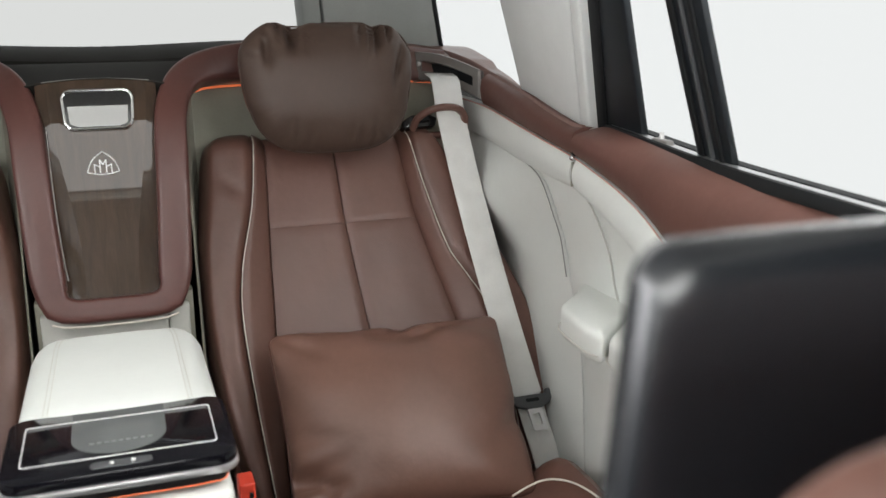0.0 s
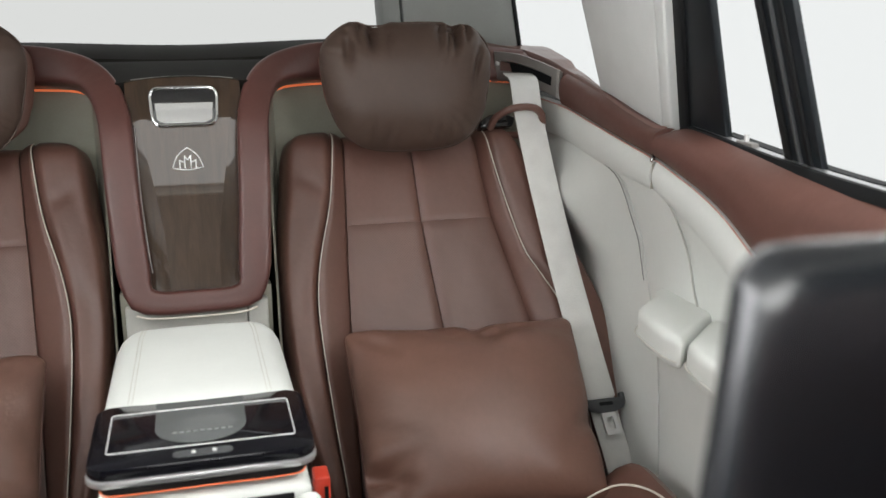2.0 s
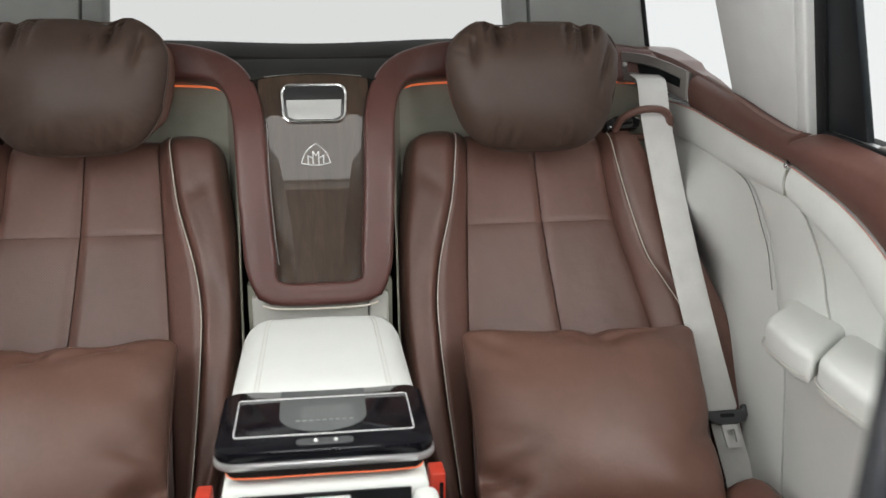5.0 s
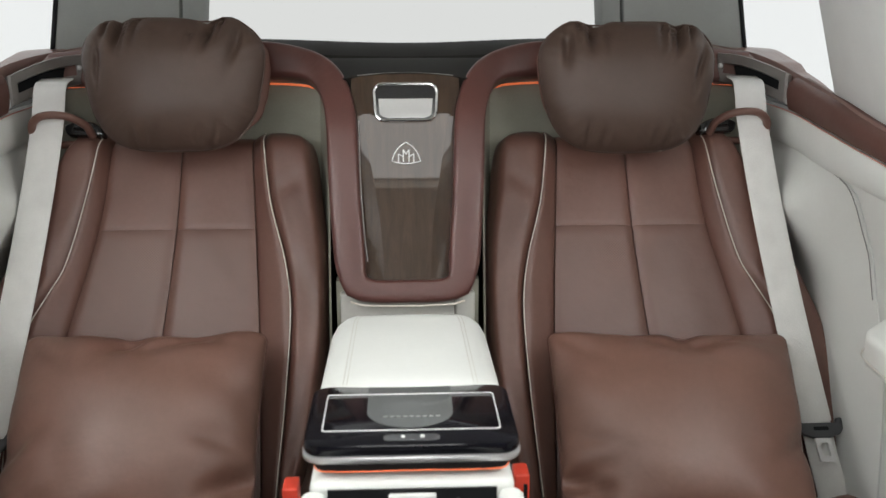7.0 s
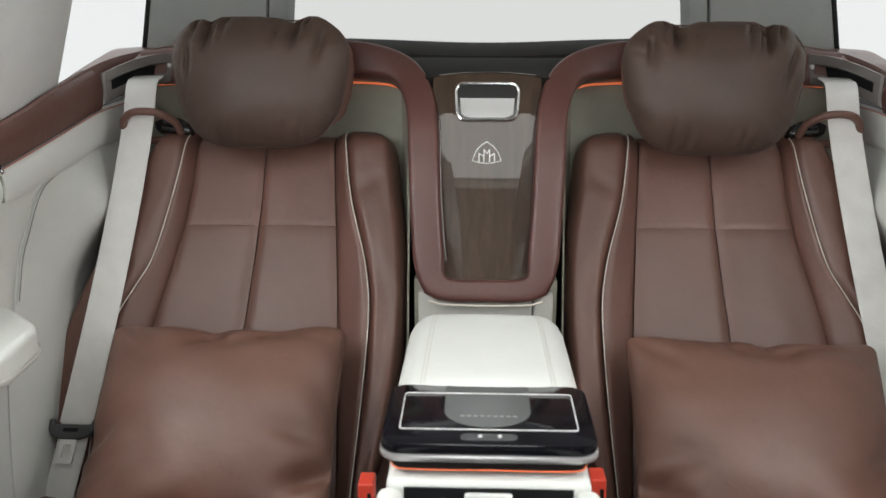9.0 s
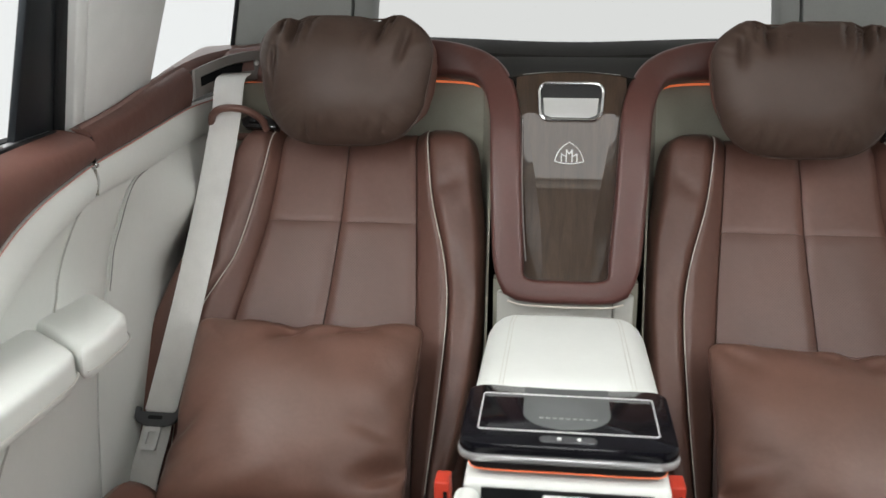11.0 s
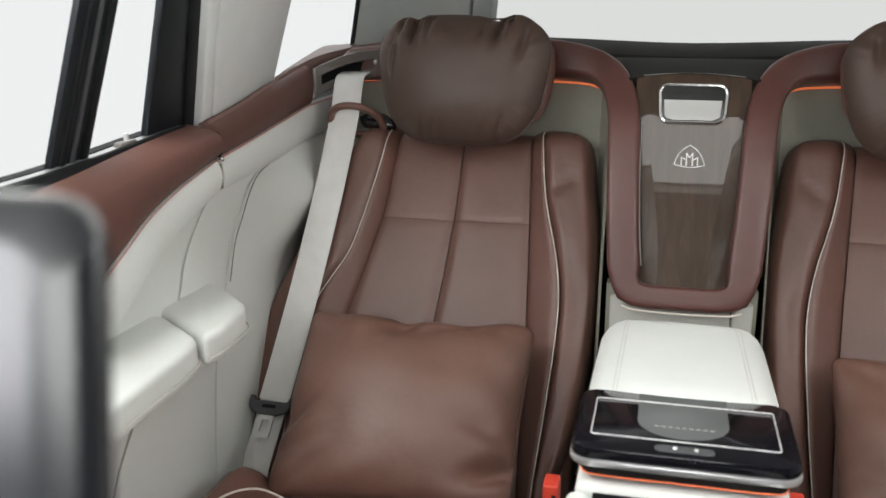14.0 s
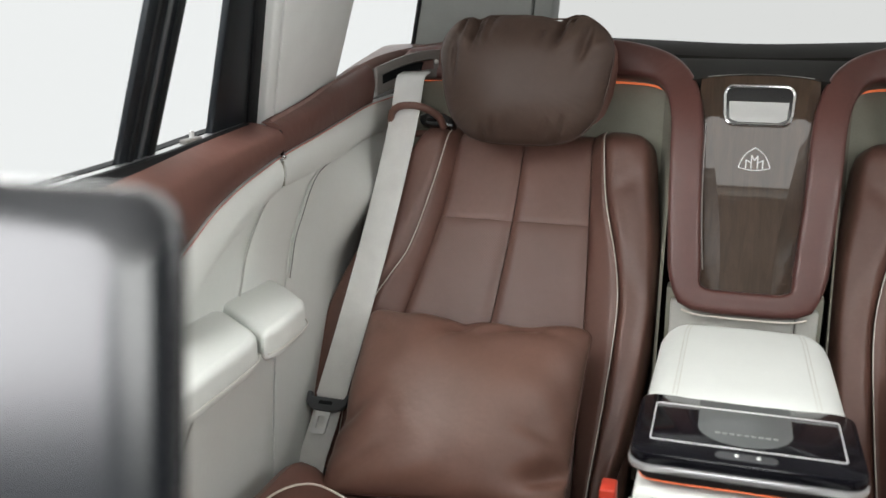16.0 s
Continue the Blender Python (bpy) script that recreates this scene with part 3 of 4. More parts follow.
def on_panel(x, z, off=0.0):
    """A point on the leaning plane of the walnut panel."""
    return Vector((x, 0.36 * (z - 0.85) - 0.941 * off, z + 0.339 * off))


def walnut_panel():
    w = thing("walnut_panel", (0, -0.08, 0.67), "glossy dark walnut panel with a chrome-framed handle", "panel")
    def half_width(z):
        return smooth_at([(0.650, 0.0700), (0.70, 0.0750), (0.80, 0.0820), (0.90, 0.0860), (0.975, 0.0860)], z)
    # a flat shield-shaped middle; the facets beside, above and below it turn away
    shield = lambda z: smooth_at([(0.700, 0.0372), (0.755, 0.0425), (0.80, 0.0495), (0.860, 0.0600), (0.910, 0.0672), (0.930, 0.0700)], z)
    rows = []
    for i in range(81):
        z = 0.650 + (0.970 - 0.650) * (i / 80)
        hw, mid = half_width(z), shield(z)
        cols = [-hw + (hw - mid) * k / 6 for k in range(6)] + [-mid + 2 * mid * k / 24 for k in range(25)] + [mid + (hw - mid) * (k + 1) / 6 for k in range(6)]
        row = []
        for x in cols:
            v = x / hw
            foot = 0.7165 - 0.0095 * (x / 0.04) ** 2
            head = 0.9140 - 0.0045 * (x / 0.067) ** 2
            off = 0.0036 - 0.13 * max(0, abs(x) - mid) + 0.045 * max(0, foot - z) - 0.15 * max(0, z - head)
            row.append(on_panel(x, z + 0.004 * (1 - v * v) * (i / 80) ** 8, off))
        rows.append(row)
    part("veneer", grid(rows, (0, 0.012, -0.006)), WALNUT, w, "", 5)
    edge = [on_panel(-smooth_at([(0.68, 0.0605), (0.70, 0.0632), (0.73, 0.0665), (0.80, 0.0715), (0.90, 0.0745)], z), z, 0.004) for z in [0.90 - 0.21 * k / 24 for k in range(25)]]
    part("edge_trim", tube(edge, 0.0011, 0, 6), SILVER, w, "thin silver edge")
    arch = [on_panel(0.0765 * (-1 + k / 10), 0.9705 + 0.004 * (1 - (-1 + k / 10) ** 2), -0.0040 - 0.001 * (-1 + k / 10) ** 2) for k in range(21)]
    part("top_trim", tube(arch, 0.0007, 0, 6), SILVER, w)
    # handle: chrome ring, dark recess, bright flap in its lower half
    h = []
    for u, v in rounded(0.0505, 0.0275, 0.014, 6):
        taper = 1 - 0.07 * (0.0275 - v) / 0.055
        h.append((u * taper, 0.9275 + v))
    ring = [on_panel(x, z, 0.0055) for x, z in h]
    hd = part("handle", tube(ring + ring[:1], 0.0026, 0, 8), CHROME, w, "chrome-framed release handle")
    bm = bmesh.new()
    bm.faces.new([bm.verts.new(on_panel(x * 0.97, 0.9275 + (z - 0.9275) * 0.96, 0.0048)) for x, z in h])
    part("recess", bm, GLOSS_BLACK, hd, "dark recess")
    rows = []
    for i in range(13):
        f = i / 12
        z = 0.9035 + 0.0285 * f
        hw = 0.0405 + 0.0025 * f - 0.012 * max(0, 1 - f * 5) ** 2
        rows.append([on_panel(hw * (-1 + j / 8), z, 0.0054 + 0.0035 * math.sin(math.pi * f * 0.5)) for j in range(17)])
    part("flap", grid(rows, (0, 0.004, -0.001)), FLAP, hd, "polished flap")
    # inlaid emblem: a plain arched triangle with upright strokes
    e = part("emblem", bmesh.new(), WHITE_METAL, w, "inlaid silver arched-triangle emblem")
    corners = [(-0.0225, 0.8385), (0.0225, 0.8385), (0.0, 0.8672)]
    outline = []
    for (x0, z0), (x1, z1), bow in ((corners[0], corners[1], 0.0035), (corners[1], corners[2], 0.0045), (corners[2], corners[0], 0.0045)):
        dx, dz = x1 - x0, z1 - z0
        ln = math.hypot(dx, dz)
        for k in range(8):
            f = k / 8
            b = bow * math.sin(math.pi * f)
            outline.append(on_panel(x0 + dx * f + dz / ln * b, z0 + dz * f - dx / ln * b, 0.0046))
    part("emblem_rim", tube(outline + outline[:1], 0.0010, 0, 6), WHITE_METAL, e)
    for x, top in ((-0.0120, 0.850), (-0.0045, 0.856), (0.0045, 0.856), (0.0120, 0.850)):
        part("emblem_stroke", tube([on_panel(x, 0.8375, 0.0046), on_panel(x, top, 0.0046)], 0.0011, 2, 6), WHITE_METAL, e)
    for x0, x1 in ((-0.0120, -0.0045), (0.0045, 0.0), (-0.0045, 0.0), (0.0120, 0.0045)):
        part("emblem_stroke", tube([on_panel(x0, 0.856 if abs(x0) < 0.01 else 0.8495, 0.0046), on_panel(x1, 0.849 if x1 == 0 else 0.8455, 0.0046)], 0.0010, 2, 6), WHITE_METAL, e)
    return w


def bulkhead(s):
    b = thing("seat_bulkhead", (s * 0.36, 0.25, 0.30), "grey-beige panel behind the seat with an orange light line", "panel", "bulkheads")
    rows = []
    for i in range(25):
        z = 0.25 + (0.948 - 0.25) * i / 24
        row = []
        for x, y in ((0.120, 0.01), (0.124, 0.06), (0.128, 0.12), (0.135, 0.160), (0.148, 0.180), (0.18, 0.185), (0.30, 0.203), (0.45, 0.228), (0.58, 0.252), (0.63, 0.262)):
            back = 0.30 * (z - 0.94)
            row.append((s * x, y + min(0, back) * (0.5 if x > 0.14 else 0.8) + (max(0, z - 0.86) * 1.6 if x < 0.13 else 0), z))
        rows.append(row)
    part("panel", grid(rows, (s * 0.004, 0.01, 0)), GREY_CLOTH, b)
    line = [(s * x, y, z) for x, y, z in ((0.146, 0.158, 0.936), (0.170, 0.168, 0.942), (0.23, 0.180, 0.9445), (0.36, 0.200, 0.944), (0.50, 0.224, 0.940), (0.60, 0.245, 0.934))]
    part("light_line", tube(line, 0.0020, 40, 8), GLOW, b, "orange ambient light line")
    return b


rear_shelf()
leather_surround()
walnut_panel()
for s in (1, -1):
    bulkhead(s)
cp = thing("partition", (0, -0.08, 0.20), "pale panel below the leather surround, behind the armrest, greyed for shade", "panel")
part("panel", box(-0.112, 0.112, -0.060, -0.035, 0.20, 0.66), GREY_CLOTH, cp)
# pale covers in a darker grey: the shade behind the armrest is in their colour
part("cover", box(-0.105, 0.073, -0.080, -0.0625, 0.22, 0.645, 0.004), SEAL, cp, "pale cover, greyed for shade")
part("cover", box(0.0745, 0.105, -0.080, -0.0625, 0.22, 0.645, 0.004), SEAL, cp, "pale cover, greyed for shade")


# ---- rear seats ----
UP, OUT = Vector((0, 0.468, 0.884)), Vector((0, -0.884, 0.468))
SEAT_X = 0.385


def on_seat(s, a, b, h):
    """a across the seat (towards the door), b up the backrest, h off its face."""
    return Vector((s * (SEAT_X + a), 0.07, 0.719)) + UP * b + OUT * h


# lines down the backrest, as (b, a)
EDGE_IN = [(-0.46, -0.200), (-0.34, -0.232), (-0.186, -0.252), (-0.043, -0.252), (0.066, -0.2385), (0.125, -0.232), (0.150, -0.222), (0.162, -0.206), (0.168, -0.190)]
PIPE_IN = [(-0.46, -0.176), (-0.438, -0.177), (-0.287, -0.189), (-0.148, -0.195), (-0.071, -0.186), (0.036, -0.159), (0.150, -0.144)]
PANEL_IN = [(-0.46, -0.15), (-0.177, -0.141), (0.137, -0.123)]
MIDDLE = [(-0.46, 0.045), (-0.19, 0.016), (-0.006, 0.0), (0.150, -0.005)]
PANEL_OUT = [(-0.46, 0.225), (-0.187, 0.169), (-0.006, 0.127), (0.135, 0.113), (0.150, 0.112)]
PIPE_OUT = [(-0.46, 0.245), (-0.30, 0.240), (-0.172, 0.221), (-0.120, 0.195), (-0.072, 0.170), (0.045, 0.143), (0.150, 0.126)]
EDGE_OUT = [(-0.46, 0.318), (-0.33, 0.332), (-0.214, 0.320), (-0.10, 0.285), (-0.067, 0.270), (0.05, 0.228), (0.110, 0.200), (0.150, 0.176)]


def seat_patch(s, left, right, b0, b1, height, n=40, m=14, thick=0.05):
    rows = []
    for i in range(n + 1):
        b = b0 + (b1 - b0) * i / n
        a0, a1 = smooth_at(left, b), smooth_at(right, b)
        rows.append([on_seat(s, a0 + (a1 - a0) * j / m, b, height(j / m, i / n, b)) for j in range(m + 1)])
    return grid(rows, OUT * -thick)


def top_round(b):
    return -0.045 * max(0, (b - 0.125) / 0.044) ** 2.4


def rear_seat(s):
    t = thing("car_seat", (s * SEAT_X, -0.30, 0.0), "brown leather rear seat with cream piping and perforated centre panels", "car seat", "rear seats")
    def panel_h(side):
        # side: where the middle seam lies, 1 or 0
        def f(u, v, b):
            m, e = (1 - u, u) if side else (u, 1 - u)
            k = 0.0060 * (1 - math.sin(min(1, 9 * m) * math.pi / 2)) + 0.0030 * (1 - math.sin(min(1, 10 * e) * math.pi / 2))
            k += 0.0016 * (1 - math.sin(min(1, 45 * v, 45 * (1 - v)) * math.pi / 2))
            wave = 0.0014 * noise.noise(Vector((u * 2.2 + side, b * 9, s * 3 + 1))) + 0.0002 * noise.noise(Vector((u * 7, b * 30, s * 5 + side)))
            return 0.003 - k + wave + top_round(b)
        return f
    flush = lambda line, d: [(b, a + d) for b, a in line]
    for l, r, side in ((flush(PANEL_IN, 0.0001), flush(MIDDLE, -0.0008), 1), (flush(MIDDLE, 0.0008), flush(PANEL_OUT, -0.0001), 0)):
        part("upper_panel", seat_patch(s, l, r, -0.0052, 0.168, panel_h(side), 30, 24), BROWN, t, "smooth leather back panel")
        part("lower_panel", seat_patch(s, l, r, -0.46, -0.0055, panel_h(side), 44, 24), PERF, t, "perforated leather back panel")
    # side bolsters, each with a band between panel and piping and an outer part that rolls over
    def band_h(rise):
        def f(u, v, b):
            k = math.sin(min(1, 5 * u, 5 * (1 - u)) * math.pi / 2)
            return (-0.003 + rise(u)) + 0.004 * k + top_round(b)
        return f
    def bolster_h(sign):
        def f(u, v, b):
            e = u if sign > 0 else 1 - u
            crest = 0.026 + 0.007 * math.sin(min(1, 4 * e) * math.pi / 2)
            roll = -0.038 * max(0, (e - 0.70) / 0.30) ** 3.0
            puck = 0.0025 * noise.noise(Vector((e * 3, b * 16, s * 7)))
            fold = -0.004 * math.exp(-((b - 0.045 - 0.05 * e) / 0.012) ** 2) * math.sin(math.pi * min(1, e * 1.3)) if sign < 0 else 0
            return -0.004 + crest * min(1, 0.85 + e) + roll + puck * min(1, 5 * e) + fold + top_round(b)
        return f
    part("inner_bolster_band", seat_patch(s, flush(PIPE_IN, 0.001), flush(PANEL_IN, -0.0001), -0.46, 0.168, band_h(lambda u: 0.028 * (1 - u) ** 0.8), 50, 10), BROWN, t)
    part("outer_bolster_band", seat_patch(s, flush(PANEL_OUT, 0.0001), flush(PIPE_OUT, -0.001), -0.46, 0.168, band_h(lambda u: 0.028 * u ** 0.8), 50, 10), BROWN, t)
    part("inner_bolster", seat_patch(s, EDGE_IN, flush(PIPE_IN, -0.001), -0.46, 0.168, bolster_h(-1), 60, 20, 0.06), BROWN, t)
    part("outer_bolster", seat_patch(s, flush(PIPE_OUT, 0.001), EDGE_OUT, -0.46, 0.168, bolster_h(1), 60, 20, 0.06), BROWN, t)
    bs = [-0.45 + 0.616 * k / 50 for k in range(51)]
    part("inner_piping", tube([on_seat(s, smooth_at(PIPE_IN, b), b, 0.0262 + top_round(b)) for b in bs], 0.0010, 0, 8), PIPING, t, "cream piping")
    part("outer_piping", tube([on_seat(s, smooth_at(PIPE_OUT, b), b, 0.0262 + top_round(b)) for b in bs], 0.0010, 0, 8), PIPING, t, "cream piping")
    part("edge_seam", tube([on_seat(s, smooth_at(EDGE_IN, b) + 0.010, b, 0.0150 + top_round(b)) for b in bs], 0.0014, 0, 6), BROWN_PIPING, t)
    part("edge_seam", tube([on_seat(s, smooth_at(EDGE_OUT, b) - 0.010, b, 0.0150 + top_round(b)) for b in bs], 0.0014, 0, 6), BROWN_PIPING, t)
    # shell behind the upholstery
    shell = [on_seat(s, a, b, 0) for a, b in ((-0.225, -0.60), (-0.236, -0.05), (-0.215, 0.10), (-0.17, 0.128), (0.15, 0.128), (0.185, 0.10), (0.235, -0.05), (0.285, -0.25), (0.285, -0.60))]
    part("back_shell", prism(shell, OUT * -0.16, OUT * -0.045, 0.012), BROWN, t, "brown leather-covered back shell")
    # cushion with a raised outer edge
    rows = []
    for i in range(31):
        f = i / 30
        y = -0.80 + 0.56 * f
        row = []
        for j in range(41):
            u = -1 + j / 20
            x = 0.385 + 0.02 + 0.268 * u * (1 - 0.10 * max(0, (f - 0.75) / 0.25) ** 2)
            edge = max(0, (abs(u) - 0.80) / 0.20)
            z = 0.372 + 0.050 * math.exp(-((abs(u) - 0.80) / 0.17) ** 2) - 0.11 * edge ** 2.6
            z -= 0.10 * max(0, (f - 0.82) / 0.18) ** 2.0 * (1 if abs(u) > 0.55 else 0.3) + 0.10 * max(0, (0.12 - f) / 0.12) ** 2
            row.append((s * x, y, z))
        rows.append(row)
    part("cushion", grid(rows, (0, 0, -0.16)), BROWN, t, "brown leather seat cushion")
    line = [(s * x, y, z) for x, y, z in ((0.520, -0.360, 0.392), (0.545, -0.360, 0.403), (0.568, -0.368, 0.414), (0.590, -0.392, 0.421), (0.604, -0.430, 0.424), (0.612, -0.50, 0.4245), (0.616, -0.75, 0.423))]
    part("cushion_piping", tube(line, 0.0017, 40, 8), PIPING, t, "cream piping")
    part("seat_base", box(s * SEAT_X - 0.22, s * SEAT_X + 0.22, -0.78, -0.10, 0.0, 0.24, 0.02), DARK, t, "dark seat base")
    # head restraint behind the loose pillow
    c = on_seat(s, -0.022, 0.235, 0.048)
    bm = pillow_mesh(c, Vector((s, 0, 0)), UP, 0.141, 0.100, 0.034, 0.045, 3.2, 0.10, 5 + s)
    part("head_restraint", bm, BROWN, t, "brown leather head restraint")
    # belt guide: dark bracket and leather loop on the shoulder
    g = part("belt_guide", prism([on_seat(s, a, b, 0.0) for a, b in ((0.120, 0.150), (0.182, 0.154), (0.188, 0.170), (0.165, 0.180), (0.140, 0.176), (0.118, 0.164))], OUT * 0.004, OUT * 0.028, 0.005), GLOSS_BLACK, t, "dark plastic belt guide bracket")
    loop = [on_seat(s, 0.138, 0.150, 0.024), on_seat(s, 0.146, 0.164, 0.044), on_seat(s, 0.172, 0.172, 0.064), on_seat(s, 0.208, 0.171, 0.068), on_seat(s, 0.228, 0.162, 0.054),
            on_seat(s, 0.231, 0.146, 0.030), on_seat(s, 0.212, 0.142, 0.012), on_seat(s, 0.175, 0.142, 0.010), on_seat(s, 0.143, 0.144, 0.014)]
    part("guide_loop", tube(loop, 0.0066, 50, 10, flat=1.1), BROWN, g, "brown leather loop")
    return t


def pillow_mesh(c, right, up, hw, hh, front, rear, power, taper, seed, creases=(), dents=(), gather=0.0, around=56):
    """A soft rounded cushion: superellipse outline, bulging front and back, with gathered creases."""
    n = right.cross(up).normalized()
    if n.y > 0:
        n = -n
    bm = bmesh.new()
    N, M = 44, around
    sides = []
    for depth, sign in ((front, 1), (rear, -1)):
        ringed = []
        for i in range(N + 1):
            rho = math.sin(i / N * math.pi / 2)
            ring = []
            for j in range(M):
                a = 2 * math.pi * j / M
                ca, sa = math.cos(a), math.sin(a)
                u = rho * math.copysign(abs(ca) ** (2 / power), ca)
                v = rho * math.copysign(abs(sa) ** (2 / power), sa)
                wide = 1 - taper * ((1 - v) / 2) ** 1.4
                h = depth * max(0, 1 - rho ** 2.6) ** 0.62
                p = Vector((u, v, 0))
                h += depth * (0.09 * noise.noise(Vector((u * 1.7, v * 1.7, seed))) + 0.045 * rho ** 2 * noise.noise(Vector((u * 6.5, v * 4.0, seed + 4)))) * (1 - rho ** 6)
                if gather:
                    ridge = 1 - abs(noise.noise(Vector((ca * 5.5, sa * 5.5, seed + 20)))) * 2.2
                    fine = 1 - abs(noise.noise(Vector((ca * 13, sa * 13, seed + 27)))) * 2.2
                    h -= gather * depth * (max(0, ridge) ** 3 * rho ** 5 + 0.5 * max(0, fine) ** 3 * rho ** 10) * (1 - rho ** 14)
                for cu, cv, wd, dp, ln in creases:
                    h -= (1.7 if cv > 0 else 0.85) * dp * math.exp(-((u - cu - 0.12 * (v - cv)) / wd) ** 2) * math.exp(-((v - cv) / ln) ** 2) * (1 if sign > 0 else 0.3)
                vv = v
                for cu, wd, dp in dents:
                    if v > 0.4:
                        vv -= dp * math.exp(-((u - cu) / wd) ** 2) * (v - 0.4) / 0.6
                edge = 0.022 * noise.noise(Vector((u * 4, v * 4, seed + 9))) * rho ** 6
                ring.append(c + right * (u * hw * wide * (1 + edge)) + up * (vv * hh * (1 + edge)) + n * (sign * h))
            ringed.append(ring)
        sides.append(ringed)
    rim = [bm.verts.new(p) for p in sides[0][N]]
    for k, ringed in enumerate(sides):
        rows = [[bm.verts.new(p) for p in ring] for ring in ringed[1:N]] + [rim]
        mid = bm.verts.new(ringed[0][0])
        for j in range(M):
            bm.faces.new((mid, rows[0][j], rows[0][(j + 1) % M]))
        for a, b in zip(rows, rows[1:]):
            for j in range(M):
                bm.faces.new((a[j], b[j], b[(j + 1) % M], a[(j + 1) % M]))
    return bm


def head_pillow(s):
    c = Vector((0.361, 0.060, 0.947)) if s > 0 else Vector((-0.369, 0.064, 0.954))
    up = Vector((0, 0.20, 0.98))
    t = thing("head_pillow", c - up * 0.10, "soft dark brown leather pillow with gathered edges on the head restraint", "pillow", "head pillows")
    k = s
    creases = ((-0.40 * k, 0.80, 0.05, 0.015, 0.22), (0.55 * k, 0.76, 0.045, 0.015, 0.24), (0.36 * k, 0.85, 0.035, 0.008, 0.25), (-0.05, -0.85, 0.035, 0.008, 0.16),
               (0.18 * k, -0.82, 0.03, 0.009, 0.18), (0.34 * k, -0.80, 0.03, 0.008, 0.16), (-0.35 * k, -0.80, 0.04, 0.006, 0.16), (-0.68 * k, 0.55, 0.05, 0.009, 0.25),
               (0.80 * k, 0.3, 0.04, 0.008, 0.3), (-0.22 * k, 0.80, 0.03, 0.007, 0.2), (0.10 * k, 0.9, 0.03, 0.006, 0.2), (0.68 * k, 0.86, 0.025, 0.008, 0.2), (-0.52 * k, 0.88, 0.022, 0.007, 0.2), (0.46 * k, 0.80, 0.02, 0.007, 0.3),
               (-0.20 * k, -0.86, 0.022, 0.007, 0.16), (0.50 * k, -0.84, 0.022, 0.007, 0.2), (0.07 * k, -0.9, 0.02, 0.006, 0.18), (-0.55 * k, -0.76, 0.025, 0.007, 0.2))
    dents = ((-0.34 * k, 0.10, 0.085), (0.53 * k, 0.05, 0.060), (-0.62 * k, 0.14, -0.060), (0.72 * k, 0.11, -0.040), (0.10 * k, 0.20, 0.012))
    bm = pillow_mesh(c, Vector((1, 0, 0)), up, 0.153, 0.106, 0.050, 0.040, 3.4, 0.24, 11 + 3 * s, creases, dents, 0.11, 144)
    part("cover", bm, HEAD, t, "", 80)
    rim = []
    for j in range(57):
        a = 2 * math.pi * j / 56
        ca, sa = math.cos(a), math.sin(a)
        u, v = math.copysign(abs(ca) ** (2 / 3.4), ca), math.copysign(abs(sa) ** (2 / 3.4), sa)
        vv = v
        for cu, wd, dp in dents:
            if v > 0.4:
                vv -= dp * math.exp(-((u - cu) / wd) ** 2) * (v - 0.4) / 0.6
        rim.append(c + Vector((u * 0.153 * (1 - 0.24 * ((1 - v) / 2) ** 1.4), 0, 0)) + up * (vv * 0.106))
    part("piping", tube(rim, 0.0016, 0, 6), HEAD, t)
    return t


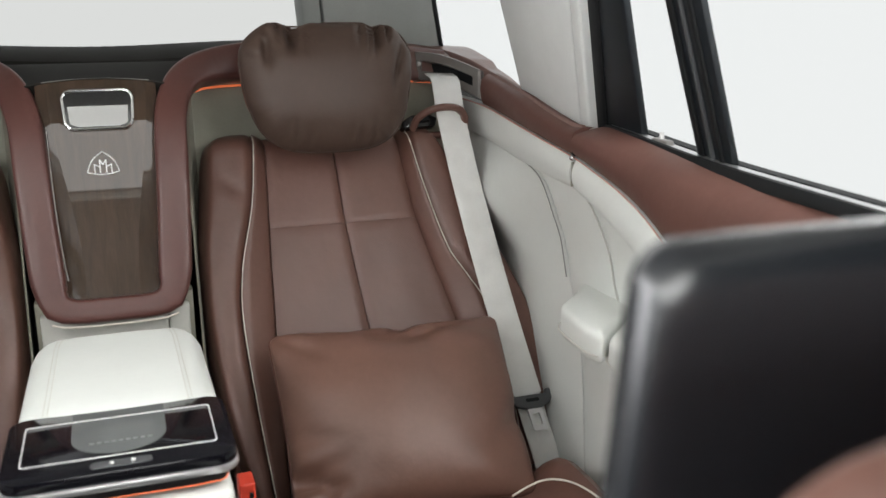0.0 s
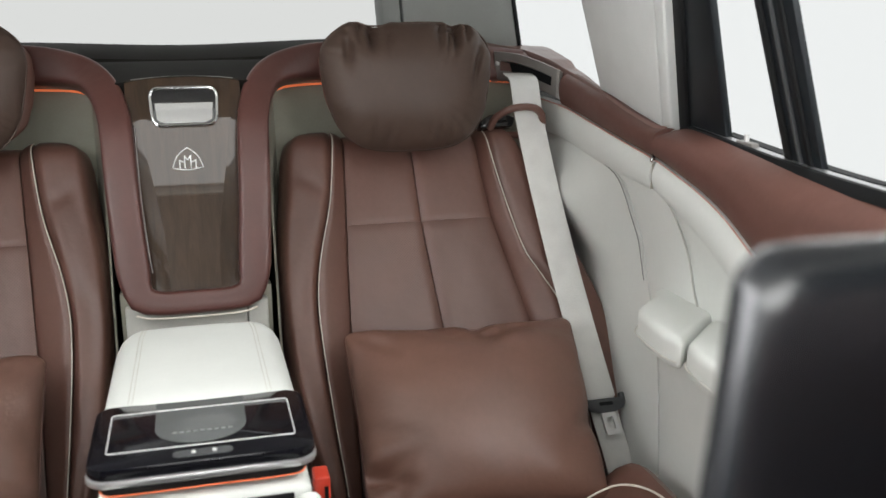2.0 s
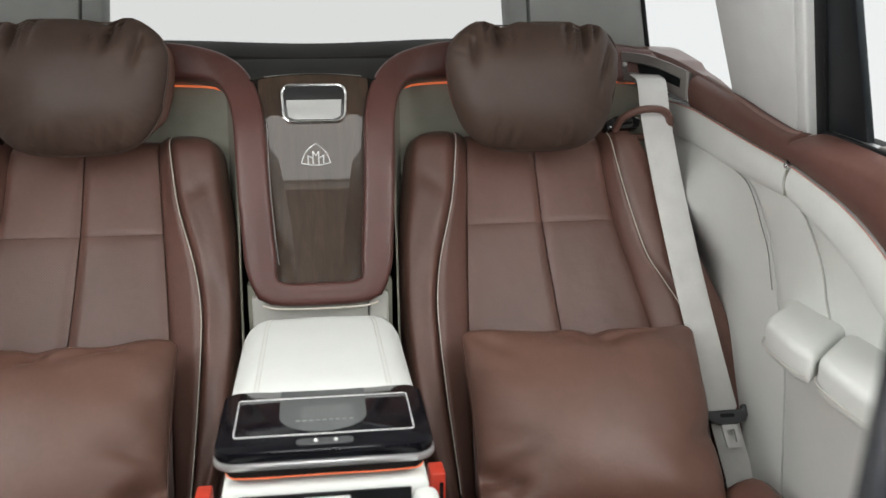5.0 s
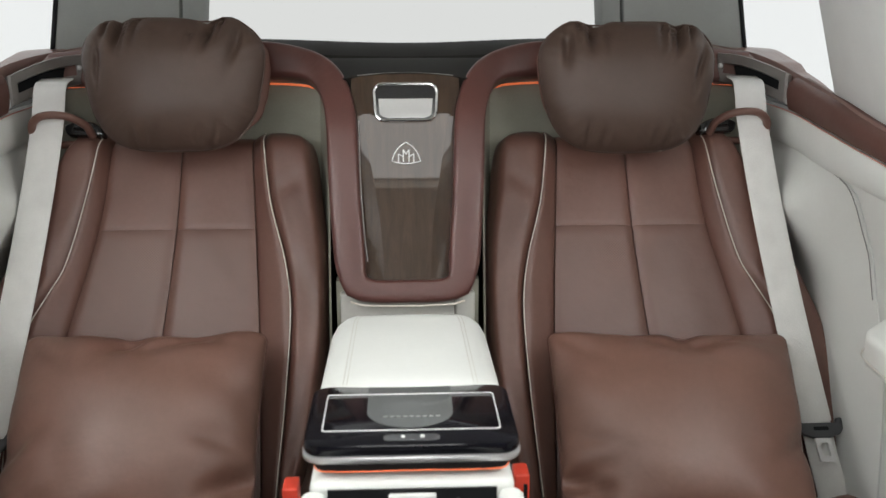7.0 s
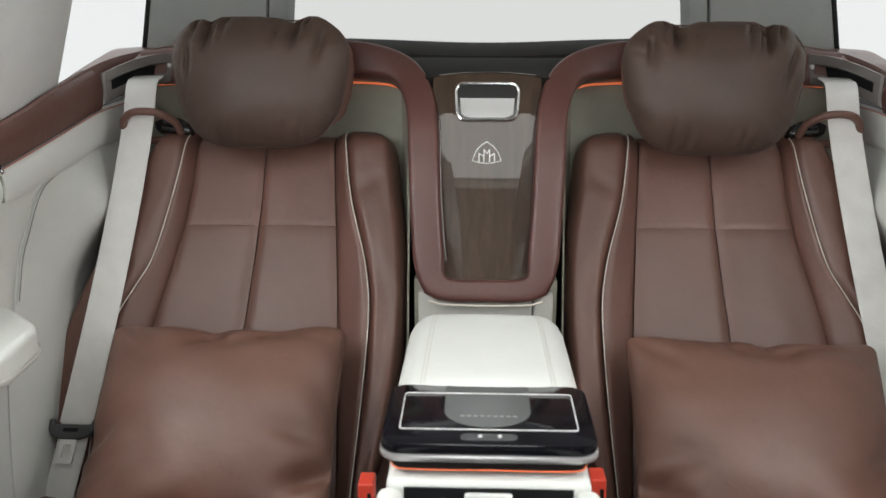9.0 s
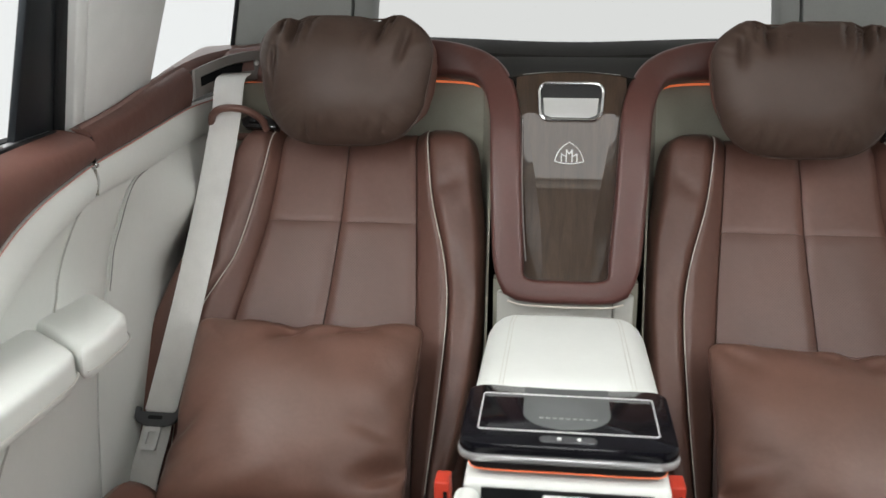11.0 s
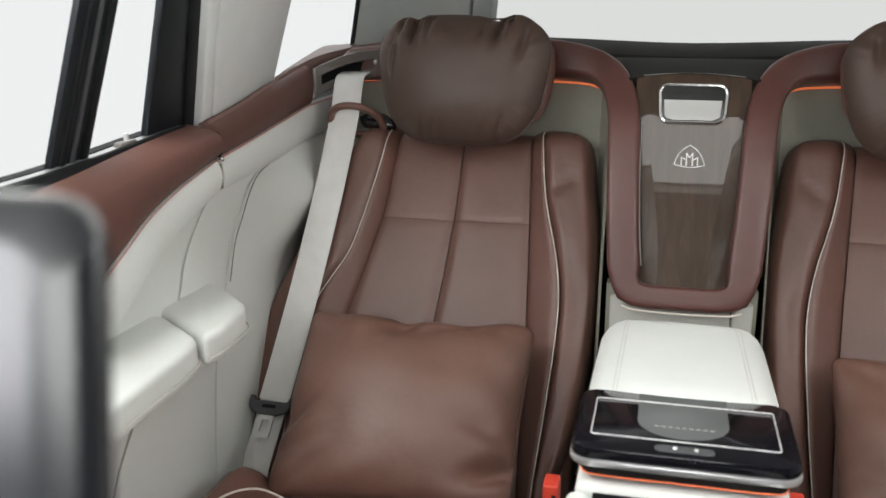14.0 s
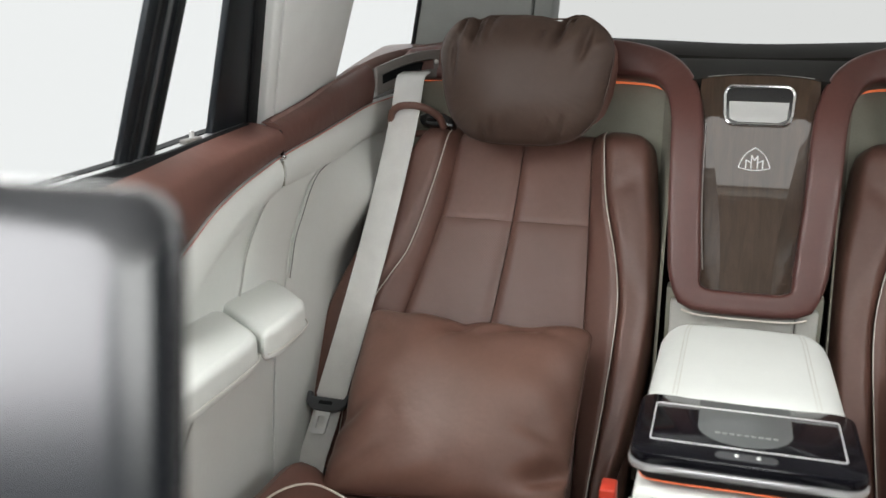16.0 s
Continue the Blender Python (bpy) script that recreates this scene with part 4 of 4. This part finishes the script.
def back_pillow(s):
    if s > 0:
        tl, tr, bl, br = (0.213, -0.098, 0.585), (0.600, -0.095, 0.575), (0.213, -0.312, 0.376), (0.572, -0.345, 0.374)
    else:
        tl, tr, bl, br = (-0.582, -0.098, 0.592), (-0.213, -0.098, 0.592), (-0.580, -0.330, 0.378), (-0.219, -0.300, 0.374)
    tl, tr, bl, br = (Vector(p) for p in (tl, tr, bl, br))
    t = thing("back_pillow", (bl + br) / 2, "plump square brown leather pillow leaning against the backrest", "pillow", "back pillows")
    n = (tr - tl).cross(tl - bl).normalized()
    if n.y > 0:
        n = -n
    N = 48
    bm = bmesh.new()
    def at(u, v, sign):
        # u, v from -1 to 1; edges drawn in between the corners
        u0, v0, r = u, v, 0.11
        a, b = (abs(u) - 1 + r) / r, (abs(v) - 1 + r) / r
        if a > 0 and b > 0:
            u = math.copysign(1 - r + r * a * math.sqrt(1 - b * b / 2), u)
            v = math.copysign(1 - r + r * b * math.sqrt(1 - a * a / 2), v)
        uu = u * (1 - 0.035 * (1 - v * v)) - 0.030 * s * math.exp(-((v + 0.25) / 0.14) ** 2) * max(0, u * s) ** 6
        vv = v * (1 - 0.050 * (1 - u * u)) + 0.020 * noise.noise(Vector((u * 3.0 + 2 * s, 3.3, s))) * max(0, v) ** 3
        for cu, wd, dp in ((0.12 * s, 0.10, 0.050), (-0.42 * s, 0.16, 0.020), (0.62 * s, 0.12, 0.022)):
            vv -= dp * math.exp(-((u - cu) / wd) ** 2) * max(0, v) ** 8
        pinch = 1 - 0.020 * (u * v) ** 4
        f, g = (uu * pinch + 1) / 2, (vv * pinch + 1) / 2
        p = (bl * (1 - f) + br * f) * (1 - g) + (tl * (1 - f) + tr * f) * g
        u, v = u0, v0
        e = max(0, (1 - u * u)) ** 0.40 * max(0, (1 - v * v)) ** 0.40
        h = (0.062 if sign > 0 else -0.045) * e
        edge = 1 - e
        wr = 0.010 * noise.noise(Vector((u * 3.1 + 4 * s, v * 3.1, 2 + s))) * e * edge * 2
        for cu, cv, du, dv, wd, dp in ((-0.18, 0.90, 0.35, -0.3, 0.09, 0.010), (0.34, 0.86, -0.6, -0.25, 0.10, 0.013), (0.05, 0.93, 0.4, 0.2, 0.06, 0.007), (0.45, 0.92, 0.5, -0.2, 0.07, 0.008), (-0.80, 0.80, 0.4, -0.4, 0.09, 0.008), (-0.85, -0.55, 0.5, 0.2, 0.08, 0.006), (0.84 * -s, -0.66, 0.6 * -s, 0.35, 0.11, 0.020), (0.12 * s, 0.90, 0.3 * s, -0.4, 0.10, 0.012), (0.9 * s, -0.25, 0.5, 0.5, 0.11, 0.014), (0.80 * -s, -0.60, 0.6, 0.3, 0.10, 0.010), (0.75 * -s, -0.25, 0.6, -0.2, 0.09, 0.007), (-0.75, -0.82, 0.4, 0.4, 0.07, 0.007)):
            d = (u - cu) * dv - (v - cv) * du
            along = (u - cu) * du + (v - cv) * dv
            wr -= dp * math.exp(-(d / (wd * 0.5)) ** 2) * math.exp(-(along / 0.16) ** 2) * min(1, 4 * e)
        return p + n * (h + (wr if sign > 0 else 0))
    front = [[at(math.sin((-1 + 2 * j / N) * math.pi / 2), math.sin((-1 + 2 * i / N) * math.pi / 2), 1) for j in range(N + 1)] for i in range(N + 1)]
    rear = [[at(math.sin((-1 + 2 * j / N) * math.pi / 2), math.sin((-1 + 2 * i / N) * math.pi / 2), -1) for j in range(N + 1)] for i in range(N + 1)]
    f = [[bm.verts.new(p) for p in r] for r in front]
    g = [[f[i][j] if i in (0, N) or j in (0, N) else bm.verts.new(rear[i][j]) for j in range(N + 1)] for i in range(N + 1)]
    for i in range(N):
        for j in range(N):
            bm.faces.new((f[i][j], f[i][j + 1], f[i + 1][j + 1], f[i + 1][j]))
            q = (g[i][j], g[i + 1][j], g[i + 1][j + 1], g[i][j + 1])
            if not all(v in (f[i][j], f[i + 1][j], f[i + 1][j + 1], f[i][j + 1]) for v in q):
                bm.faces.new(q)
    rim = front[0] + [r[N] for r in front[1:]] + front[N][-2::-1] + [r[0] for r in front[-2:0:-1]]
    part("cover", bm, SOFT, t, "", 80)
    part("edge_piping", tube(rim + rim[:1], 0.0016, 0, 6), BROWN_PIPING, t)
    return t


# ---- seat belts ----
def ribbon(path, width, thick=0.0014, n=60, along=Vector((1, 0, 0))):
    line = spline(path, n)
    rows = []
    for k, p in enumerate(line):
        t = (line[min(k + 1, n)] - line[max(k - 1, 0)]).normalized()
        w = (along - t * along.dot(t)).normalized()
        nn = w.cross(t).normalized()
        row = []
        for f in (-1, -0.92, -0.5, 0, 0.5, 0.92, 1):
            row.append(p + w * (f * width / 2) + nn * (0.0006 * (1 if abs(f) > 0.95 else 0)))
        rows.append(row)
    return grid(rows, Vector((0, thick, -thick * 0.5)))


def seat_belt(s):
    b = thing("seat_belt", (s * 0.655, -0.10, 0.34), "cream seat belt through a leather loop with grey tongue", "seat belt", "seat belts")
    lean = lambda x, z, h=0.047: (s * x, 0.07 + 0.53 * (z - 0.719) - 1.13 * h, z)
    part("webbing", ribbon([(s * 0.612, 0.235, 0.952), (s * 0.600, 0.190, 0.952), lean(0.592, 0.945), lean(0.592, 0.89), lean(0.598, 0.80), lean(0.607, 0.71), lean(0.618, 0.62), lean(0.631, 0.53), lean(0.646, 0.436)],
                           0.053, n=80), WEB, b, "cream woven belt webbing")
    part("lower_webbing", ribbon([lean(0.647, 0.438, 0.044), lean(0.652, 0.40, 0.044), lean(0.661, 0.345, 0.046), lean(0.664, 0.30, 0.046)], 0.048, n=30), WEB, b, "cream lower webbing")
    c = Vector((s * 0.647, -0.139, 0.432))
    X, Y = Vector((1, 0, 0)), Vector((-0.13 * s, 0.51, 0.85)).normalized()
    Z = X.cross(Y).normalized()
    if Z.y > 0:
        Z = -Z
    o = [(-0.037, -0.003), (-0.030, -0.012), (-0.012, -0.018), (0.012, -0.018), (0.030, -0.012), (0.037, -0.003), (0.038, 0.014), (0.031, 0.014), (0.029, 0.006), (-0.029, 0.006), (-0.031, 0.014), (-0.038, 0.014)]
    tg = part("tongue", prism([c + X * u + Y * v for u, v in o], Z * -0.004, Z * 0.010, 0.003), PLASTIC, b, "dark grey plastic belt tongue")
    part("tongue_slot", prism([c + X * u + Y * (v - 0.003) for u, v in rounded(0.012, 0.003, 0.002, 3)], Z * 0.009, Z * 0.0108), RUBBER, tg)
    outer, inner = rounded(0.0125, 0.019, 0.003, 3), rounded(0.0065, 0.0105, 0.0025, 3)
    bm = bmesh.new()
    m = c - Y * 0.036
    rings = []
    for pts, h in ((outer, 0.002), (outer, 0.008), (inner, 0.008), (inner, 0.002)):
        rings.append([bm.verts.new(m + X * u + Y * v + Z * h) for u, v in pts])
    for a, d in zip(rings, rings[1:] + rings[:1]):
        for i in range(len(a)):
            bm.faces.new((a[i], a[(i + 1) % len(a)], d[(i + 1) % len(a)], d[i]))
    part("latch_plate", bm, WHITE_METAL, tg, "pale metal latch plate with an opening")
    return b


def belt_outlet(s):
    # silver bezel with a dark slot, let into the corner of the trim
    o = thing("belt_outlet", (s * 0.62, 0.23, 0.90), "satin silver belt outlet with a dark slot in the trim", "belt outlet", "belt outlets")
    def at(u, v, h):
        # u: 0 inner end, 1 outer end; v: height; h off the face
        x = 0.580 + 0.088 * u
        y = 0.255 - 0.112 * u + 0.012 * math.sin(math.pi * u)
        zc = 0.960 - 0.028 * u + 0.008 * math.sin(math.pi * u)
        return Vector((s * x, y, zc + v)) + Vector((-s * 0.62, -0.75, 0.25)).normalized() * (h + 0.014)
    def outline(k, n=10):
        up = [(f, 0.027 * k) for f in [0.5 + k * (-0.5 + i / n) for i in range(n + 1)]]
        lo = [(f, -0.025 * k) for f in [0.5 + k * (0.5 - i / n) for i in range(n + 1)]]
        return up + lo
    bm = bmesh.new()
    rings = []
    slot_up = [(0.10 + 0.80 * i / 10, 0.0105 - 0.002 * i / 10) for i in range(11)]
    slot_lo = [(0.90 - 0.80 * i / 10, -0.0085 + 0.0) for i in range(11)]
    slot = slot_up + slot_lo
    big, mid = outline(1.0), outline(0.95)
    for pts, h in ((big, -0.02), (big, 0.004), (mid, 0.008), (slot, 0.006), (slot, -0.018)):
        rings.append([bm.verts.new(at(u, v, h)) for u, v in pts])
    for a, d in zip(rings, rings[1:]):
        for i in range(len(a)):
            bm.faces.new((a[i], a[(i + 1) % len(a)], d[(i + 1) % len(a)], d[i]))
    part("bezel", bm, SILVER, o, "satin silver bezel", 30)
    bm = bmesh.new()
    bm.faces.new([bm.verts.new(at(u, v, -0.014)) for u, v in slot])
    part("slot", bm, RUBBER, o, "dark slot")
    screw = bmesh.new()
    bmesh.ops.create_uvsphere(screw, u_segments=12, v_segments=8, radius=0.0045, matrix=Matrix.Translation(at(0.07, 0.004, 0.007)))
    part("screw_cap", screw, WHITE_METAL, o)
    return o


def buckle(s):
    x = 0.133 if s > 0 else -0.145
    d = 0.0 if s > 0 else -0.012
    b = thing("belt_buckle", (x, -0.44, 0.40), "red belt buckle standing between console and seat cushion", "belt buckle", "belt buckles")
    part("stalk", box(x - 0.007, x + 0.007, -0.450, -0.432, 0.25, 0.48, 0.003), RUBBER, b, "black stalk")
    part("housing", box(x - 0.009, x + 0.009, -0.456, -0.424, 0.455 + d, 0.522 + d, 0.003), RUBBER, b, "black housing")
    p = part("release_button", box(x - 0.0095, x + 0.0095, -0.462, -0.430, 0.494 + d, 0.538 + d, 0.003), RED, b, "red release button")
    part("slot", box(x + 0.002, x + 0.0065, -0.4632, -0.461, 0.502 + d, 0.526 + d), RUBBER, p)
    return b


for s in (1, -1):
    rear_seat(s)
    head_pillow(s)
    back_pillow(s)
    seat_belt(s)
    belt_outlet(s)
    buckle(s)


# ---- centre armrest ----
def armrest():
    a = thing("console_box", (0, -0.45, 0.0), "cream leather console armrest with a black glass tablet", "armrest")
    rows = []
    for i in range(37):
        f = i / 36
        y = -0.478 + 0.287 * f
        hw = 0.1095 - 0.003 * f - 0.045 * max(0, (f - 0.76) / 0.24) ** 2.4
        drop = 0.085 * max(0, (f - 0.84) / 0.16) ** 2.2
        row = [(-hw - 0.001, y, 0.44)]
        for j in range(29):
            v = -1 + j / 14
            e = max(0, (abs(v) - 0.70) / 0.30)
            row.append((hw * (v if abs(v) < 0.7 else math.copysign(0.70 + 0.30 * math.sin(e * math.pi / 2), v)), y, 0.664 - 0.007 * max(0, 1 - f * 9) ** 2 - drop - 0.034 * (1 - math.cos(e * math.pi / 2)) - 0.003 * v * v))
        row.append((hw + 0.001, y, 0.44))
        rows.append(row)
    part("pad", grid(rows, (0, 0.0, -0.03)), CREAM, a, "cream leather armrest pad")
    for k in (-1, 1):
        for d in (0.0, 0.0045):
            ln = [(k * (0.073 + d - 0.004 * f - 0.022 * max(0, (f - 0.72) / 0.28) ** 2.2), -0.474 + 0.283 * f, 0.6642 - 0.003 * 0.46 - 0.085 * max(0, (f - 0.84) / 0.16) ** 2.2) for f in [i / 24 * 0.93 for i in range(25)]]
            part("stitching", tube(ln, 0.0005, 0, 6), STITCH, a)
    # tablet
    def plate(hw, y0, y1, r, z0, z1, bev):
        yc, hh = (y0 + y1) / 2, (y1 - y0) / 2
        return prism([(u, yc + v, 0) for u, v in rounded(hw, hh, r, 6)], (0, 0, z0), (0, 0, z1), bev, 2)
    tb = part("tablet", plate(0.1105, -0.6135, -0.465, 0.020, 0.645, 0.659, 0.004), SCREEN, a, "black glass tablet")
    part("tablet_rim", plate(0.1120, -0.6155, -0.464, 0.022, 0.6385, 0.6465, 0.0025), BRIGHT_TRIM, tb, "polished silver rim")
    part("tablet_base", plate(0.102, -0.607, -0.47, 0.02, 0.626, 0.639, 0.002), RUBBER, tb)
    fr = [(u, -0.5370 + v, 0.6594) for u, v in rounded(0.0925, 0.0450, 0.004, 3)]
    part("screen_frame", tube(fr + fr[:1], 0.0008, 0, 6), WHITE_METAL, tb, "thin silver screen outline")
    art = [(-0.0465, -0.464), (0.0465, -0.464), (0.0465, -0.537)] + [(0.0465 * math.cos(radians(k)), -0.537 - 0.039 * math.sin(radians(k))) for k in range(10, 171, 10)] + [(-0.0465, -0.537)]
    part("screen_graphic", prism([(x - 0.001, y, 0) for x, y in art], (0, 0, 0.6588), (0, 0, 0.6592)), SCREEN_ART, tb, "grey graphic on the screen")
    for k in range(9):
        x = -0.030 + 0.0070 * k
        part("screen_writing", box(x, x + 0.0048, -0.551, -0.548, 0.6591, 0.6594), WRITING, tb)
    bar = part("button_bar", prism([(u, -0.599 + v, 0) for u, v in rounded(0.029, 0.007, 0.006, 4)], (0, 0, 0.6585), (0, 0, 0.6602), 0.0005, 1), PLASTIC, tb, "small grey button bar")
    for x in (-0.009, 0.011):
        dot = bmesh.new()
        bmesh.ops.create_uvsphere(dot, u_segments=10, v_segments=6, radius=0.0026, matrix=Matrix.Translation((x, -0.599, 0.6598)))
        part("button", dot, WHITE_METAL, bar)
    part("light_line", tube([(-0.101, -0.56, 0.6275), (-0.100, -0.595, 0.6275), (-0.092, -0.6070, 0.6275), (0.0, -0.6085, 0.6275), (0.092, -0.6070, 0.6275), (0.100, -0.595, 0.6275), (0.101, -0.56, 0.6275)], 0.0007, 40, 8), GLOW, a, "orange ambient light line")
    # console below, with an open tray in front
    part("console_body", box(-0.104, 0.104, -0.619, -0.20, 0.0, 0.620, 0.008), CREAM, a, "cream leather console")
    for x0, x1 in ((-0.112, -0.086), (0.086, 0.112)):
        part("console_side", box(x0, x1, -0.86, -0.6195, 0.0, 0.616, 0.010), CREAM, a)
    part("tray_floor", box(-0.0855, 0.0855, -0.86, -0.620, 0.0, 0.585), RUBBER, a, "dark tray")
    part("tray_front", box(-0.112, 0.112, -0.90, -0.861, 0.0, 0.60, 0.008), CREAM, a)
    part("tray_back", box(-0.0855, 0.0855, -0.6215, -0.6192, 0.50, 0.6135), RUBBER, a, "dark back of the tray")
    part("tray_handle", box(-0.024, 0.024, -0.628, -0.6218, 0.597, 0.6105, 0.0025), PILLAR, a, "pale tray handle")
    for x in (-0.046, 0.046):
        part("tray_divider", box(x - 0.0015, x + 0.0015, -0.85, -0.62, 0.585, 0.603), PLASTIC, a)
    return a


armrest()


# ---- front seats, seen from between them ----
def front_seat(s, y, top, x_in, lean, skew, shoulder):
    f = thing("car_seat", (s * 0.385, y + 0.05, 0.0), "brown leather front seat with a satin dark grey back casing", "car seat", "front seats")
    # casing: a thick rounded plate behind the shoulder
    pts = rounded(0.215, 0.21, 0.015, 8)
    bm = bmesh.new()
    rings = []
    for h, k in ((0.0, 0.034), (0.0, 0.020), (0.0003, 0.0125), (0.0015, 0.0075), (0.004, 0.0035), (0.007, 0.001), (0.010, 0.0), (0.014, 0.0), (0.016, 0.003), (0.017, 0.012)):
        rings.append([bm.verts.new((s * (x_in + 0.215 + u * (0.215 - k) / 0.215 - skew * (0.21 - v * (0.21 - k) / 0.21)), y + h + lean * (v * (0.21 - k) / 0.21 - 0.21), top - 0.21 + v * (0.21 - k) / 0.21)) for u, v in pts])
    for a, d in zip(rings, rings[1:]):
        for i in range(len(a)):
            bm.faces.new((a[i], a[(i + 1) % len(a)], d[(i + 1) % len(a)], d[i]))
    bm.faces.new(rings[0])
    bm.faces.new(rings[-1])
    part("back_casing", bm, CASING, f, "dark grey plastic back casing", 60)
    # leather shoulder in front of it
    c = Vector((s * 0.385, y - 0.105, shoulder))
    tall = Vector((0, 0.0, 1.0))
    bm = pillow_mesh(c, Vector((1, 0, 0)), tall, 0.245, 0.200, 0.040, 0.035, 9.0, 0.0, 31)
    part("backrest", bm, BROWN, f, "brown leather backrest shoulder", 80)
    pts = []
    for k in range(49):
        a = radians(10 + 160 * k / 48)
        ca, sa = math.cos(a), math.sin(a)
        pts.append(c + Vector((0.234 * math.copysign(abs(ca) ** (2 / 9), ca), -0.022, 0.192 * abs(sa) ** (2 / 9))))
    part("piping", tube(pts, 0.0028, 0, 8), PIPING, f, "cream piping")
    part("lower_back", box(s * 0.385 - 0.20, s * 0.385 + 0.20, y - 0.23, y - 0.09, 0.28, shoulder - 0.15, 0.03), BROWN, f)
    part("seat_cushion", box(s * 0.385 - 0.23, s * 0.385 + 0.23, y - 0.60, y - 0.02, 0.22, 0.40, 0.04), BROWN, f)
    part("seat_base", box(s * 0.385 - 0.18, s * 0.385 + 0.18, y - 0.52, y, 0.0, 0.23, 0.01), DARK, f)
    return f


front_seat(1, -1.211, 1.013, 0.190, 0.05, 0.11, 0.794)
front_seat(-1, -1.251, 1.036, 0.1845, 0.185, 0.032, 0.66)
